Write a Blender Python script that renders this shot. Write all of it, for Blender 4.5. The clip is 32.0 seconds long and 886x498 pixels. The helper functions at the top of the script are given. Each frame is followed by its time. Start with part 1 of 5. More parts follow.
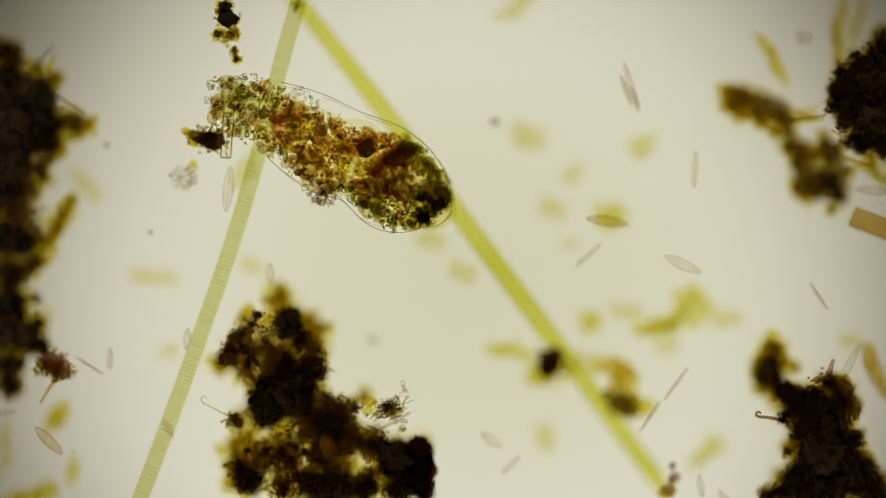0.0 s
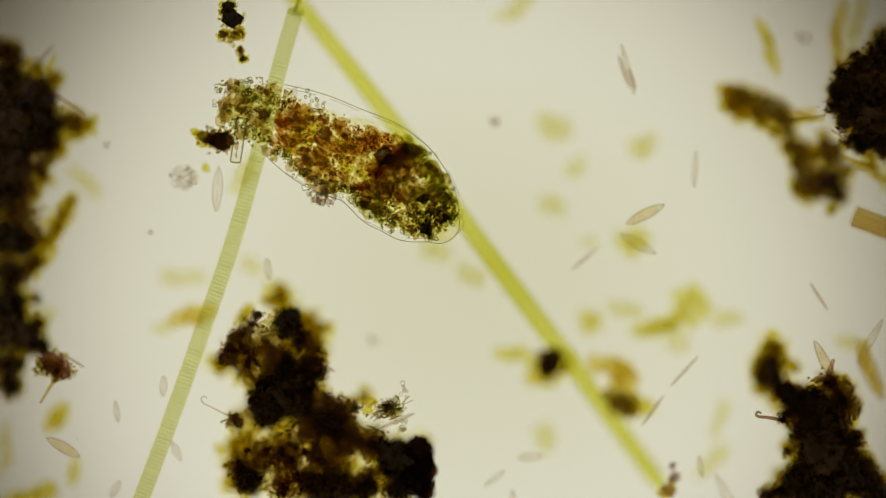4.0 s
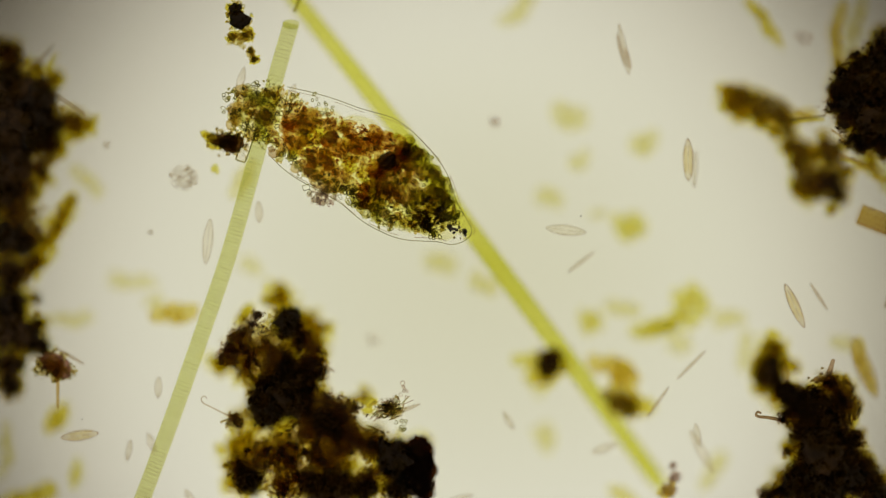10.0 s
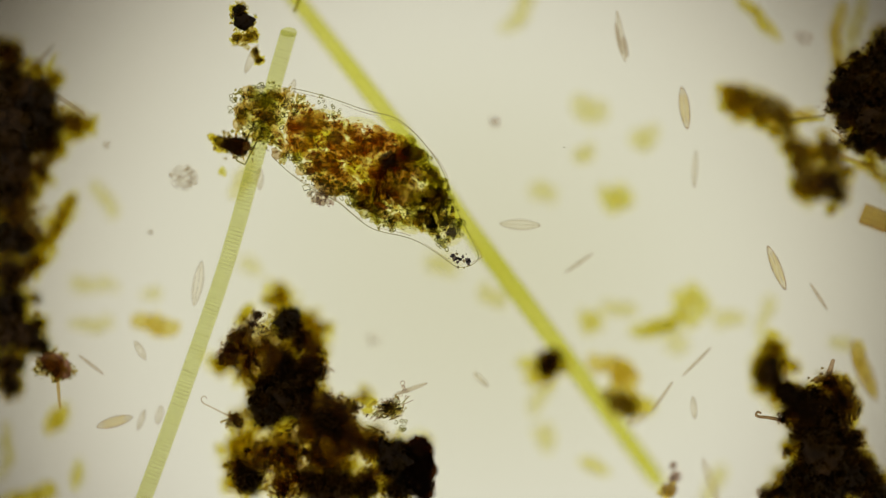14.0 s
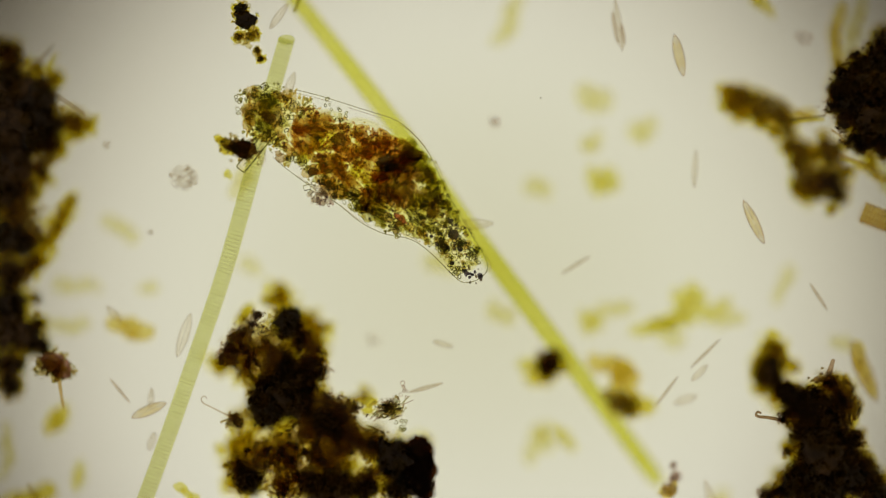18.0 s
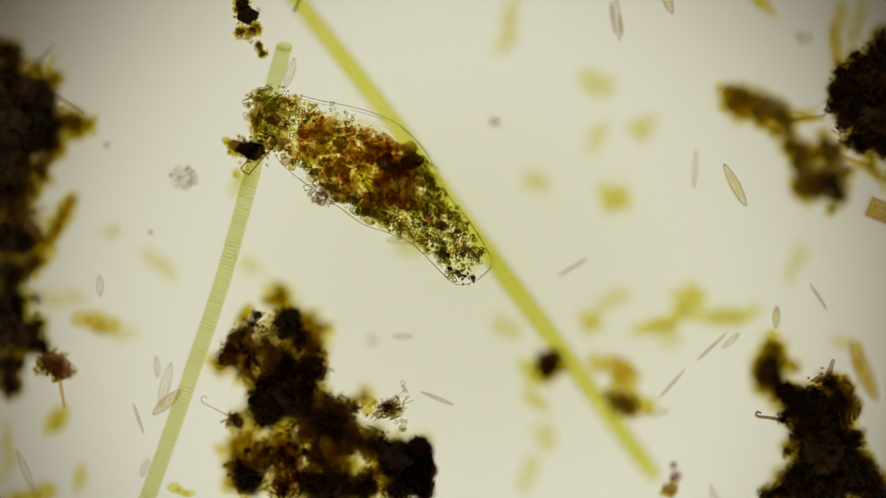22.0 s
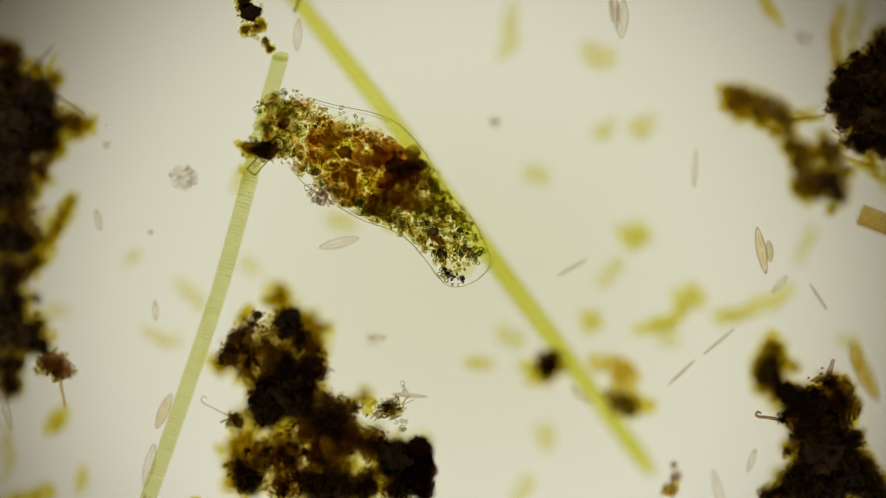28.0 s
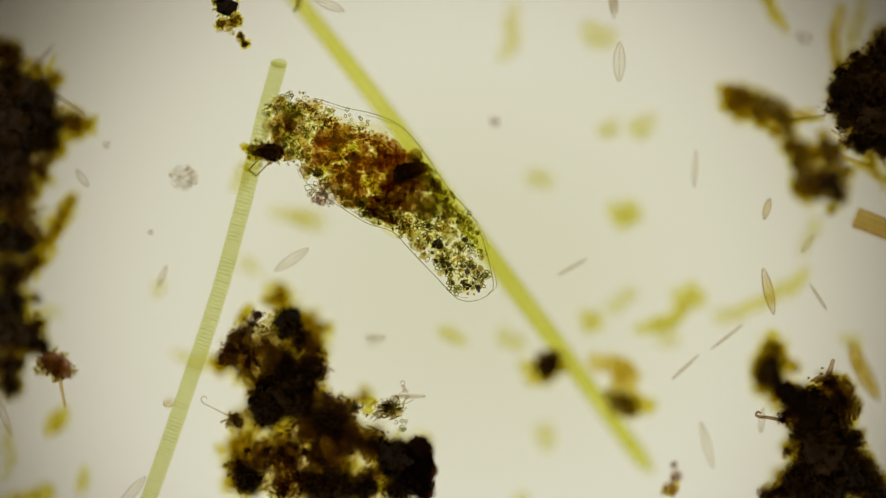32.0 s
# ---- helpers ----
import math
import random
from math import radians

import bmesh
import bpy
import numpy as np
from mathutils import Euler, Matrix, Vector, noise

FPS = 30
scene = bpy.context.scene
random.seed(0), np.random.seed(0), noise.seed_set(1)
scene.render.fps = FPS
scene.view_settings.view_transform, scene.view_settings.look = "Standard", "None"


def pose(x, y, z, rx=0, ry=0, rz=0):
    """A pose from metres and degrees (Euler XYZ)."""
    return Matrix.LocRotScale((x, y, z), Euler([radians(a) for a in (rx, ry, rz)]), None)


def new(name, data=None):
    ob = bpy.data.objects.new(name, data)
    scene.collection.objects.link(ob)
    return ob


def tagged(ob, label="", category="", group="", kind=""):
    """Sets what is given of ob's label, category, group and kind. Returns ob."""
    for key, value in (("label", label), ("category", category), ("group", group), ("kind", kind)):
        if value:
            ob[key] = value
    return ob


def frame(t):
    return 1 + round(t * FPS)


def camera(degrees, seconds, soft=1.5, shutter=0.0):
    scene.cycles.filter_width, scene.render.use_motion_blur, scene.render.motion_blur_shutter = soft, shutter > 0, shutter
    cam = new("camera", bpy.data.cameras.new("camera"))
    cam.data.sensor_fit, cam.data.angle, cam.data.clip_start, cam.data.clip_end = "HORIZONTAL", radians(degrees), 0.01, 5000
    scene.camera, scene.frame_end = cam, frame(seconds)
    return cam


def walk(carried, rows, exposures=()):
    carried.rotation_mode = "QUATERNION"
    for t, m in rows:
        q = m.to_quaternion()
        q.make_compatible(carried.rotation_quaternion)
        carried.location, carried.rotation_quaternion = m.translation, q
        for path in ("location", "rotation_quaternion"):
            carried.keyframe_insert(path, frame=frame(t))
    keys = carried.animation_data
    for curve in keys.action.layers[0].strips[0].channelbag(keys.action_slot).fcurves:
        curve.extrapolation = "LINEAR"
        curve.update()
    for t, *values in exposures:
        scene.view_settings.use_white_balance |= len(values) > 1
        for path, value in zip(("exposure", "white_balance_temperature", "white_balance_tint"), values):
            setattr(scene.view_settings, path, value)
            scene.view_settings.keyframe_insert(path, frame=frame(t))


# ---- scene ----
# A drop of pond water under a microscope, built two thousand times life size: half a millimetre here is a quarter micron.
# Places in the field are given in quarter microns, u to the right and v down, and heights h above the glass slide.
U = 0.0005
K = U / 0.00025
FOCUS = 80.0
LENS = 12.0
REACH = 784 * U / math.tan(radians(LENS / 2))


def spot(u, v, h=FOCUS):
    """The place of a field point at height h."""
    k = (REACH - (h - FOCUS) * U) / REACH * U
    return Vector(((u - 784) * k, (441 - v) * k, h * U))


# ---- camera ----
cam = camera(LENS, 32.0, soft=1.2)
eye = (0, 0, FOCUS * U + REACH)
walk(cam, [(0, pose(*eye)), (32, pose(*eye))])
cam.data.dof.use_dof = True
cam.data.dof.focus_distance = REACH
cam.data.dof.aperture_fstop = cam.data.lens / 1000 / (0.42 * REACH)
scene.cycles.transparent_max_bounces = 96
scene.cycles.transmission_bounces = 24
scene.cycles.max_bounces = 32

# ---- world: a dim fill for the room round the microscope, raised to stand in for glare on the blacks ----
world = bpy.data.worlds.new("dim_fill")
scene.world = world
world.use_nodes = True
world.node_tree.nodes["Background"].inputs[0].default_value = (0.95, 0.80, 0.62, 1)
world.node_tree.nodes["Background"].inputs[1].default_value = 0.24


# ---- materials ----
class Nodes:
    """A small builder for one material's nodes."""

    def __init__(self, name):
        self.mat = bpy.data.materials.new(name)
        self.mat.use_nodes = True
        self.tree = self.mat.node_tree
        self.tree.nodes.clear()

    def add(self, kind, **ins):
        n = self.tree.nodes.new(kind)
        for key, value in ins.items():
            sock = n.inputs[int(key[1:])] if key[0] == "i" and key[1:].isdigit() else n.inputs[key.replace("_", " ")]
            if isinstance(value, bpy.types.NodeSocket):
                self.tree.links.new(value, sock)
            else:
                sock.default_value = value
        return n

    def ramp(self, fac, stops):
        n = self.tree.nodes.new("ShaderNodeValToRGB")
        while len(n.color_ramp.elements) < len(stops):
            n.color_ramp.elements.new(0.5)
        for e, (p, c) in zip(n.color_ramp.elements, stops):
            e.position, e.color = p, (*c, 1)
        self.tree.links.new(fac, n.inputs[0])
        return n.outputs[0]

    def noise(self, scale, detail=3.0, rough=0.6):
        co = self.tree.nodes.new("ShaderNodeTexCoord")
        n = self.add("ShaderNodeTexNoise", Scale=scale / K, Detail=detail, Roughness=rough)
        self.tree.links.new(co.outputs["Object"], n.inputs["Vector"])
        return n.outputs["Fac"]

    def math(self, op, a, b):
        n = self.tree.nodes.new("ShaderNodeMath")
        n.operation = op
        for i, value in enumerate((a, b)):
            if isinstance(value, bpy.types.NodeSocket):
                self.tree.links.new(value, n.inputs[i])
            else:
                n.inputs[i].default_value = value
        return n.outputs[0]

    def out(self, shader):
        o = self.tree.nodes.new("ShaderNodeOutputMaterial")
        self.tree.links.new(shader, o.inputs[0])
        return self.mat


def clear_stain(name, thin, thick, body, cover=0.2, grain=60.0, island=0.5, gloss=0.0):
    """Stained living matter: light passes it, tinted from thin to thick; a part of it scatters light."""
    m = Nodes(name)
    fac = m.noise(grain)
    if island:
        isle = m.add("ShaderNodeNewGeometry").outputs["Random Per Island"]
        fac = m.math("ADD", m.math("MULTIPLY", fac, 1 - island), m.math("MULTIPLY", isle, island))
    tint = m.ramp(fac, [(0.25, thin), (0.75, thick)])
    clear = m.add("ShaderNodeBsdfTransparent", Color=tint)
    flesh = m.add("ShaderNodeBsdfPrincipled", Base_Color=(*body, 1), Roughness=0.6)
    bump = m.add("ShaderNodeBump", Strength=0.4, Distance=0.0004 * K, Height=m.noise(grain * 4))
    m.tree.links.new(bump.outputs[0], flesh.inputs["Normal"])
    mix = m.add("ShaderNodeMixShader", i0=cover, i1=clear.outputs[0], i2=flesh.outputs[0])
    return m.out(mix.outputs[0])


def lens_stuff(name, color, ior):
    """A clear drop or skin that bends the light a little."""
    m = Nodes(name)
    bend = m.add("ShaderNodeBsdfRefraction", Color=(*color, 1), Roughness=0.0, IOR=ior)
    return m.out(bend.outputs[0])


def solid(name, dark, light, rough=0.8, grain=80.0):
    """Opaque matter with mottled colour and relief."""
    m = Nodes(name)
    col = m.ramp(m.noise(grain, 6), [(0.3, dark), (0.75, light)])
    p = m.add("ShaderNodeBsdfPrincipled", Base_Color=col, Roughness=rough)
    bump = m.add("ShaderNodeBump", Strength=0.8, Distance=0.001 * K, Height=m.noise(grain * 3, 6))
    m.tree.links.new(bump.outputs[0], p.inputs["Normal"])
    return m.out(p.outputs[0])


def glowing(name, warm, cool, strength):
    """The lamp's glass; the view's uneven tint and dark vignette corners are painted into its emission."""
    m = Nodes(name)
    co = m.add("ShaderNodeTexCoord").outputs["Object"]

    def fall(place, scale):
        g = m.tree.nodes.new("ShaderNodeTexGradient")
        g.gradient_type = "SPHERICAL"
        mp = m.add("ShaderNodeMapping", Location=place, Scale=scale)
        m.tree.links.new(co, mp.inputs[0])
        m.tree.links.new(mp.outputs[0], g.inputs[0])
        return g.outputs["Fac"]

    # Field tint: yellower and a little dimmer in the middle.
    col = m.ramp(fall((-0.06, 0.08, 0), (3.85 / K, 5.05 / K, 1.0)), [(0.0, cool), (0.75, warm)])
    # Vignette painted into the emission: warm brown, then black, towards the corners.
    rim = m.ramp(fall((-0.014, 0.094, 0), (2.6 / K, 2.5 / K, 1.0)), [(0.25, (0.0, 0.0, 0.0)), (0.36, (0.44, 0.385, 0.31)), (0.52, (1.0, 1.0, 1.0))])
    both = m.tree.nodes.new("ShaderNodeVectorMath")
    both.operation = "MULTIPLY"
    m.tree.links.new(col, both.inputs[0])
    m.tree.links.new(rim, both.inputs[1])
    return m.out(m.add("ShaderNodeEmission", Color=both.outputs[0], Strength=strength).outputs[0])


def slide_glass():
    m = Nodes("slide_glass")
    clear = m.add("ShaderNodeBsdfTransparent", Color=(0.99, 0.995, 0.99, 1))
    shine = m.add("ShaderNodeBsdfGlossy", Color=(1, 1, 1, 1), Roughness=0.05)
    return m.out(m.add("ShaderNodeMixShader", i0=0.02, i1=clear.outputs[0], i2=shine.outputs[0]).outputs[0])


GLOW = glowing("lamp_light", (0.615, 0.592, 0.420), (0.735, 0.71, 0.60), 1.07)
GLASS = slide_glass()
METAL = solid("black_metal", (0.010, 0.010, 0.010), (0.018, 0.017, 0.016), 0.5, 20)
DROP = lens_stuff("oil_drop", (0.94, 0.94, 0.74), 1.20)
SILICA = clear_stain("silica", (0.985, 0.975, 0.945), (0.95, 0.93, 0.88), (0.5, 0.45, 0.35), 0.01, 60, 0)
RIM = clear_stain("silica_rim", (0.82, 0.72, 0.56), (0.66, 0.55, 0.40), (0.3, 0.22, 0.12), 0.05, 90, 0)
TAN = clear_stain("tan_cell", (0.92, 0.85, 0.64), (0.84, 0.73, 0.48), (0.3, 0.2, 0.06), 0.04, 60, 0)
PALE_RIM = clear_stain("pale_silica_rim", (0.92, 0.89, 0.84), (0.81, 0.76, 0.69), (0.3, 0.25, 0.18), 0.04, 90, 0)
PLASTID = clear_stain("golden_plastid", (0.985, 0.965, 0.86), (0.955, 0.905, 0.74), (0.4, 0.3, 0.06), 0.02, 60, 0)
GOLD = clear_stain("golden_silica", (0.985, 0.97, 0.91), (0.965, 0.94, 0.85), (0.5, 0.45, 0.3), 0.01, 60, 0)
NEEDLE = clear_stain("needle_silica", (0.93, 0.90, 0.85), (0.86, 0.81, 0.74), (0.4, 0.35, 0.3), 0.03, 90, 0)
GREEN = clear_stain("green_cell", (0.935, 0.94, 0.74), (0.855, 0.865, 0.56), (0.3, 0.36, 0.1), 0.02, 16, 0)
SEPTUM = clear_stain("cross_wall", (0.987, 0.987, 0.957), (0.937, 0.941, 0.86), (0.2, 0.24, 0.08), 0.03, 60, 0.6)
LIME = clear_stain("lime_cell", (0.95, 0.95, 0.50), (0.87, 0.88, 0.27), (0.4, 0.4, 0.05), 0.03, 26, 0)
OCHRE = clear_stain("ochre_film", (0.985, 0.97, 0.6), (0.89, 0.84, 0.31), (0.34, 0.29, 0.06), 0.03, 70, 0.5)
YELLOW = clear_stain("yellow_cell", (0.98, 0.97, 0.7), (0.92, 0.895, 0.5), (0.4, 0.36, 0.06), 0.03, 70, 0.3)
ORANGE = clear_stain("amber_cell", (0.98, 0.955, 0.69), (0.9, 0.825, 0.42), (0.36, 0.26, 0.06), 0.03, 70, 0.3)
PALE = clear_stain("pale_yellow_cell", (0.989, 0.981, 0.86), (0.966, 0.954, 0.77), (0.4, 0.36, 0.1), 0.03, 70, 0.3)
BROWN = clear_stain("brown_grit", (0.95, 0.915, 0.74), (0.6, 0.52, 0.33), (0.14, 0.09, 0.03), 0.06, 90, 0.6)
HUMUS = clear_stain("brown_humus", (0.985, 0.97, 0.86), (0.82, 0.775, 0.57), (0.16, 0.11, 0.04), 0.03, 150, 0.2)
SAND = clear_stain("tan_grit", (0.965, 0.935, 0.83), (0.70, 0.62, 0.47), (0.18, 0.13, 0.07), 0.05, 90, 0.6)
SOOT = solid("dark_humus", (0.008, 0.005, 0.003), (0.060, 0.036, 0.014), 0.85, 90)
UMBER = solid("umber_humus", (0.018, 0.010, 0.004), (0.13, 0.072, 0.024), 0.85, 110)
MAUVE = clear_stain("mauve_grit", (0.95, 0.91, 0.87), (0.81, 0.73, 0.68), (0.2, 0.15, 0.13), 0.06, 120, 0.6)
GREY = clear_stain("grey_specks", (0.97, 0.955, 0.92), (0.88, 0.85, 0.81), (0.3, 0.28, 0.25), 0.03, 120, 0.6)
RUST = clear_stain("rust_flakes", (0.955, 0.87, 0.66), (0.75, 0.57, 0.33), (0.22, 0.1, 0.04), 0.03, 150, 0.75)
PEAT = clear_stain("brown_peat", (0.955, 0.935, 0.77), (0.8, 0.73, 0.45), (0.16, 0.10, 0.04), 0.03, 110, 0.7)
RING = clear_stain("edge_stain", (0.86, 0.84, 0.58), (0.52, 0.51, 0.26), (0.1, 0.1, 0.04), 0.04, 150, 0.8)
DUSK = clear_stain("dusky_food", (0.74, 0.64, 0.48), (0.50, 0.39, 0.26), (0.08, 0.05, 0.03), 0.05, 90, 0)
AMBER = clear_stain("amber_flakes", (0.975, 0.945, 0.74), (0.87, 0.8, 0.5), (0.3, 0.2, 0.05), 0.03, 150, 0.75)
OLIVE = clear_stain("olive_grains", (0.94, 0.93, 0.72), (0.69, 0.66, 0.41), (0.12, 0.12, 0.05), 0.05, 150, 0.75)
INK = clear_stain("inky_grains", (0.80, 0.75, 0.62), (0.52, 0.46, 0.36), (0.04, 0.03, 0.03), 0.10, 90, 0.6)
PLASM = clear_stain("yellow_plasm", (0.985, 0.978, 0.865), (0.955, 0.94, 0.73), (0.3, 0.25, 0.1), 0.01, 45, 0)
FOOD = clear_stain("digested_food", (0.97, 0.93, 0.77), (0.85, 0.76, 0.52), (0.2, 0.12, 0.04), 0.03, 110, 0)
MOSS = clear_stain("mossy_food", (0.955, 0.945, 0.77), (0.79, 0.77, 0.52), (0.14, 0.13, 0.05), 0.02, 110, 0)
VIOLET = clear_stain("violet_black_food", (0.58, 0.53, 0.56), (0.32, 0.28, 0.33), (0.03, 0.025, 0.03), 0.2, 90, 0)

RUSTY = clear_stain("rusty_food", (0.97, 0.92, 0.74), (0.82, 0.67, 0.41), (0.2, 0.1, 0.03), 0.02, 110, 0)
UMBRA = clear_stain("umber_food", (0.9, 0.84, 0.7), (0.74, 0.65, 0.49), (0.08, 0.06, 0.03), 0.02, 70, 0)
WINE = clear_stain("wine_red_food", (0.90, 0.70, 0.62), (0.62, 0.30, 0.26), (0.2, 0.05, 0.04), 0.03, 110, 0)
SKIN_LINE = clear_stain("skin_outline", (0.85, 0.84, 0.72), (0.66, 0.65, 0.53), (0.2, 0.2, 0.1), 0.02, 12, 0)
RUDDY = clear_stain("ruddy_rod", (0.80, 0.70, 0.58), (0.66, 0.54, 0.44), (0.2, 0.12, 0.1), 0.04, 60, 0)
BARK = clear_stain("dark_bark", (0.56, 0.43, 0.27), (0.3, 0.2, 0.1), (0.05, 0.03, 0.01), 0.08, 40, 0)
PLUM = clear_stain("plum_crumbs", (0.92, 0.82, 0.76), (0.66, 0.50, 0.44), (0.2, 0.08, 0.06), 0.03, 110, 0.6)
LILAC_FRINGE = clear_stain("lilac_fringe", (0.985, 0.98, 0.99), (0.97, 0.962, 0.985), (0.4, 0.4, 0.4), 0.0, 20, 0)
MAHOGANY = clear_stain("mahogany_humus", (0.46, 0.27, 0.10), (0.16, 0.075, 0.03), (0.10, 0.05, 0.02), 0.05, 50, 0)

MOVES = []


# ---- building tools ----
def mesh_of(name, verts, faces, mat, smooth=False):
    me = bpy.data.meshes.new(name)
    me.from_pydata([tuple(v) for v in verts], [], faces)
    me.materials.append(mat)
    if smooth:
        me.polygons.foreach_set("use_smooth", [True] * len(me.polygons))
    me.update()
    return me


def placed(name, me, parent=None, at=None, label=""):
    ob = new(name, me)
    if parent is not None:
        ob.parent = parent
    if at is not None:
        ob.matrix_basis = at
    return tagged(ob, label)


def ball(level):
    """Vertices and faces of an icosphere of radius 1."""
    bm = bmesh.new()
    bmesh.ops.create_icosphere(bm, subdivisions=level, radius=1.0)
    v = np.array([p.co[:] for p in bm.verts])
    f = np.array([[p.index for p in q.verts] for q in bm.faces])
    bm.free()
    return v, f


BALLS = {i: ball(i) for i in (1, 2, 3, 4)}


def lumpy(level, sx, sy, sz, rough, seed, freq=1.4):
    """An uneven rounded lump, half axes in quarter microns."""
    v, f = BALLS[level]
    out = []
    off = Vector((seed * 3.7, seed * 1.3, seed * 7.1))
    for p in v:
        q = Vector(p)
        d = 1 + rough * (noise.fractal(q * freq + off, 0.8, 2.2, 4) )
        out.append((p[0] * sx * d * U, p[1] * sy * d * U, p[2] * sz * d * U))
    return out, f.tolist()


def chips(rng, spots, level=1, jag=0.35):
    """One mesh of many small uneven grains: spots are rows of x, y, z, three half axes (metres) and a turn."""
    v, f = BALLS[level]
    verts, faces = [], []
    for i, (x, y, z, a, b, c, turn, tip) in enumerate(spots):
        w = v * (1 + jag * rng.uniform(-1, 1, (len(v), 1)))
        w = w * np.array((a, b, c))
        ct, st, cp, sp = math.cos(turn), math.sin(turn), math.cos(tip), math.sin(tip)
        w = w @ np.array(((1, 0, 0), (0, cp, sp), (0, -sp, cp))) @ np.array(((ct, st, 0), (-st, ct, 0), (0, 0, 1)))
        verts.append(w + np.array((x, y, z)))
        faces.append(f + i * len(v))
    if not verts:
        return [], []
    return np.concatenate(verts).tolist(), np.concatenate(faces).tolist()


def grains(name, rng, parent, mat, region, count, size, high, long=1.6, flat=0.6, level=1, jag=0.35, at=None, label="", smooth=False, lay=None):
    """Grains scattered by region(rng) -> (du, dv) round the part's own origin, height spread 'high'; lay: degrees they lie along."""
    spots = []
    for _ in range(count):
        du, dv = region(rng)
        s = rng.uniform(*size) * U * (0.6 + 0.8 * rng.random() ** 2)
        spots.append((du * U, -dv * U, rng.uniform(*high) * U, s * rng.uniform(1, long), s, s * flat, rng.uniform(0, 6.28) if lay is None else radians(lay) + rng.normal(0, 0.45), rng.uniform(-0.7, 0.7)))
    v, f = chips(rng, spots, level, jag)
    ob = placed(name, mesh_of(name, v, f, mat, smooth), parent, at, label)
    return tagged(ob, kind="stuff")


def hoops(name, rng, parent, mat, region, count, size, high):
    """Small round grains drawn as rings, each a little tilted; their dark refracted edges are put into stain."""
    n, m = 11, 5
    w, k = np.meshgrid(np.arange(n) * 2 * math.pi / n, np.arange(m) * 2 * math.pi / m, indexing="ij")
    f = np.array([(i * m + j, ((i + 1) % n) * m + j, ((i + 1) % n) * m + (j + 1) % m, i * m + (j + 1) % m) for i in range(n) for j in range(m)])
    verts, faces = [], []
    for c in range(count):
        du, dv = region(rng)
        r, t = rng.uniform(*size), rng.uniform(0.7, 1.15)
        q = r * (1 + 0.14 * np.cos(2 * w + rng.uniform(0, 6)) + 0.07 * np.cos(3 * w + rng.uniform(0, 6))) + t * np.cos(k)
        p = np.stack((q * np.cos(w), q * np.sin(w) * rng.uniform(0.72, 1), t * np.sin(k)), -1).reshape(-1, 3)
        tip, turn = rng.uniform(-0.5, 0.5), rng.uniform(0, 6.28)
        ct, st, cp, sp = math.cos(turn), math.sin(turn), math.cos(tip), math.sin(tip)
        p = p @ np.array(((1, 0, 0), (0, cp, sp), (0, -sp, cp))) @ np.array(((ct, st, 0), (-st, ct, 0), (0, 0, 1)))
        verts.append((p + np.array((du, -dv, rng.uniform(*high)))) * U)
        faces.append(f + c * n * m)
    ob = placed(name, mesh_of(name, np.concatenate(verts).tolist(), np.concatenate(faces).tolist(), mat, True), parent)
    return tagged(ob, kind="stuff")


def disc_region(a, b, tilt=0.0, edge=0.0):
    """Points inside an ellipse, or near its rim when edge is near 1. tilt: degrees down to the right."""
    c, s = math.cos(radians(tilt)), math.sin(radians(tilt))

    def pick(rng):
        r = (edge + (1 - edge) * rng.random()) ** 0.6
        w = rng.uniform(0, 2 * math.pi)
        x, y = a * r * math.cos(w), b * r * math.sin(w)
        return x * c - y * s, x * s + y * c
    return pick


def tube(points, radii, sides=12, cap=True):
    """A round tube through points (Vectors, metres)."""
    verts, faces = [], []
    n = len(points)
    for i, p in enumerate(points):
        d = (points[min(i + 1, n - 1)] - points[max(i - 1, 0)]).normalized()
        side = d.cross(Vector((0, 0, 1)))
        if side.length < 1e-6:
            side = Vector((1, 0, 0))
        side.normalize()
        up = side.cross(d)
        for k in range(sides):
            w = 2 * math.pi * k / sides
            verts.append(p + (side * math.cos(w) + up * math.sin(w)) * radii[i])
    for i in range(n - 1):
        for k in range(sides):
            j = (k + 1) % sides
            faces.append((i * sides + k, i * sides + j, (i + 1) * sides + j, (i + 1) * sides + k))
    if cap:
        faces.append(tuple(range(sides - 1, -1, -1)))
        faces.append(tuple((n - 1) * sides + k for k in range(sides)))
    return verts, faces


def flow(ob, rows, h=FOCUS, origin=None):
    """Remember how a thing drifts: rows of seconds, u, v, a turn and a tip in degrees."""
    base = origin if origin is not None else Vector((0, 0, 0))
    rows = list(rows)
    if rows[0][0] > 0:
        rows.insert(0, (0, *rows[0][1:]))
    if rows[-1][0] < 32:
        rows.append((32, *rows[-1][1:]))
    MOVES.append((ob, [(r[0], pose(*(spot(r[1], r[2], h) - base), 0, r[4] if len(r) > 4 else 0, r[3] if len(r) > 3 else 0)) for r in rows]))


def motions():
    for ob, rows in MOVES:
        walk(ob, rows)


# ---- microscope: slide, diaphragm, lamp ----
def box(sx, sy, sz, bevel):
    bm = bmesh.new()
    bmesh.ops.create_cube(bm, size=1)
    bmesh.ops.scale(bm, vec=(sx, sy, sz), verts=bm.verts)
    bmesh.ops.bevel(bm, geom=bm.edges, offset=bevel, segments=2, affect="EDGES")
    v, f = [p.co.copy() for p in bm.verts], [[q.index for q in p.verts] for p in bm.faces]
    bm.free()
    return v, f


slide = placed("slide", mesh_of("slide", *box(1.0 * K, 0.7 * K, 0.05 * K, 0.004 * K), GLASS), at=pose(0, 0, -0.025 * K))
tagged(slide, "clear colourless glass microscope slide under the water", "slide", kind="structure")


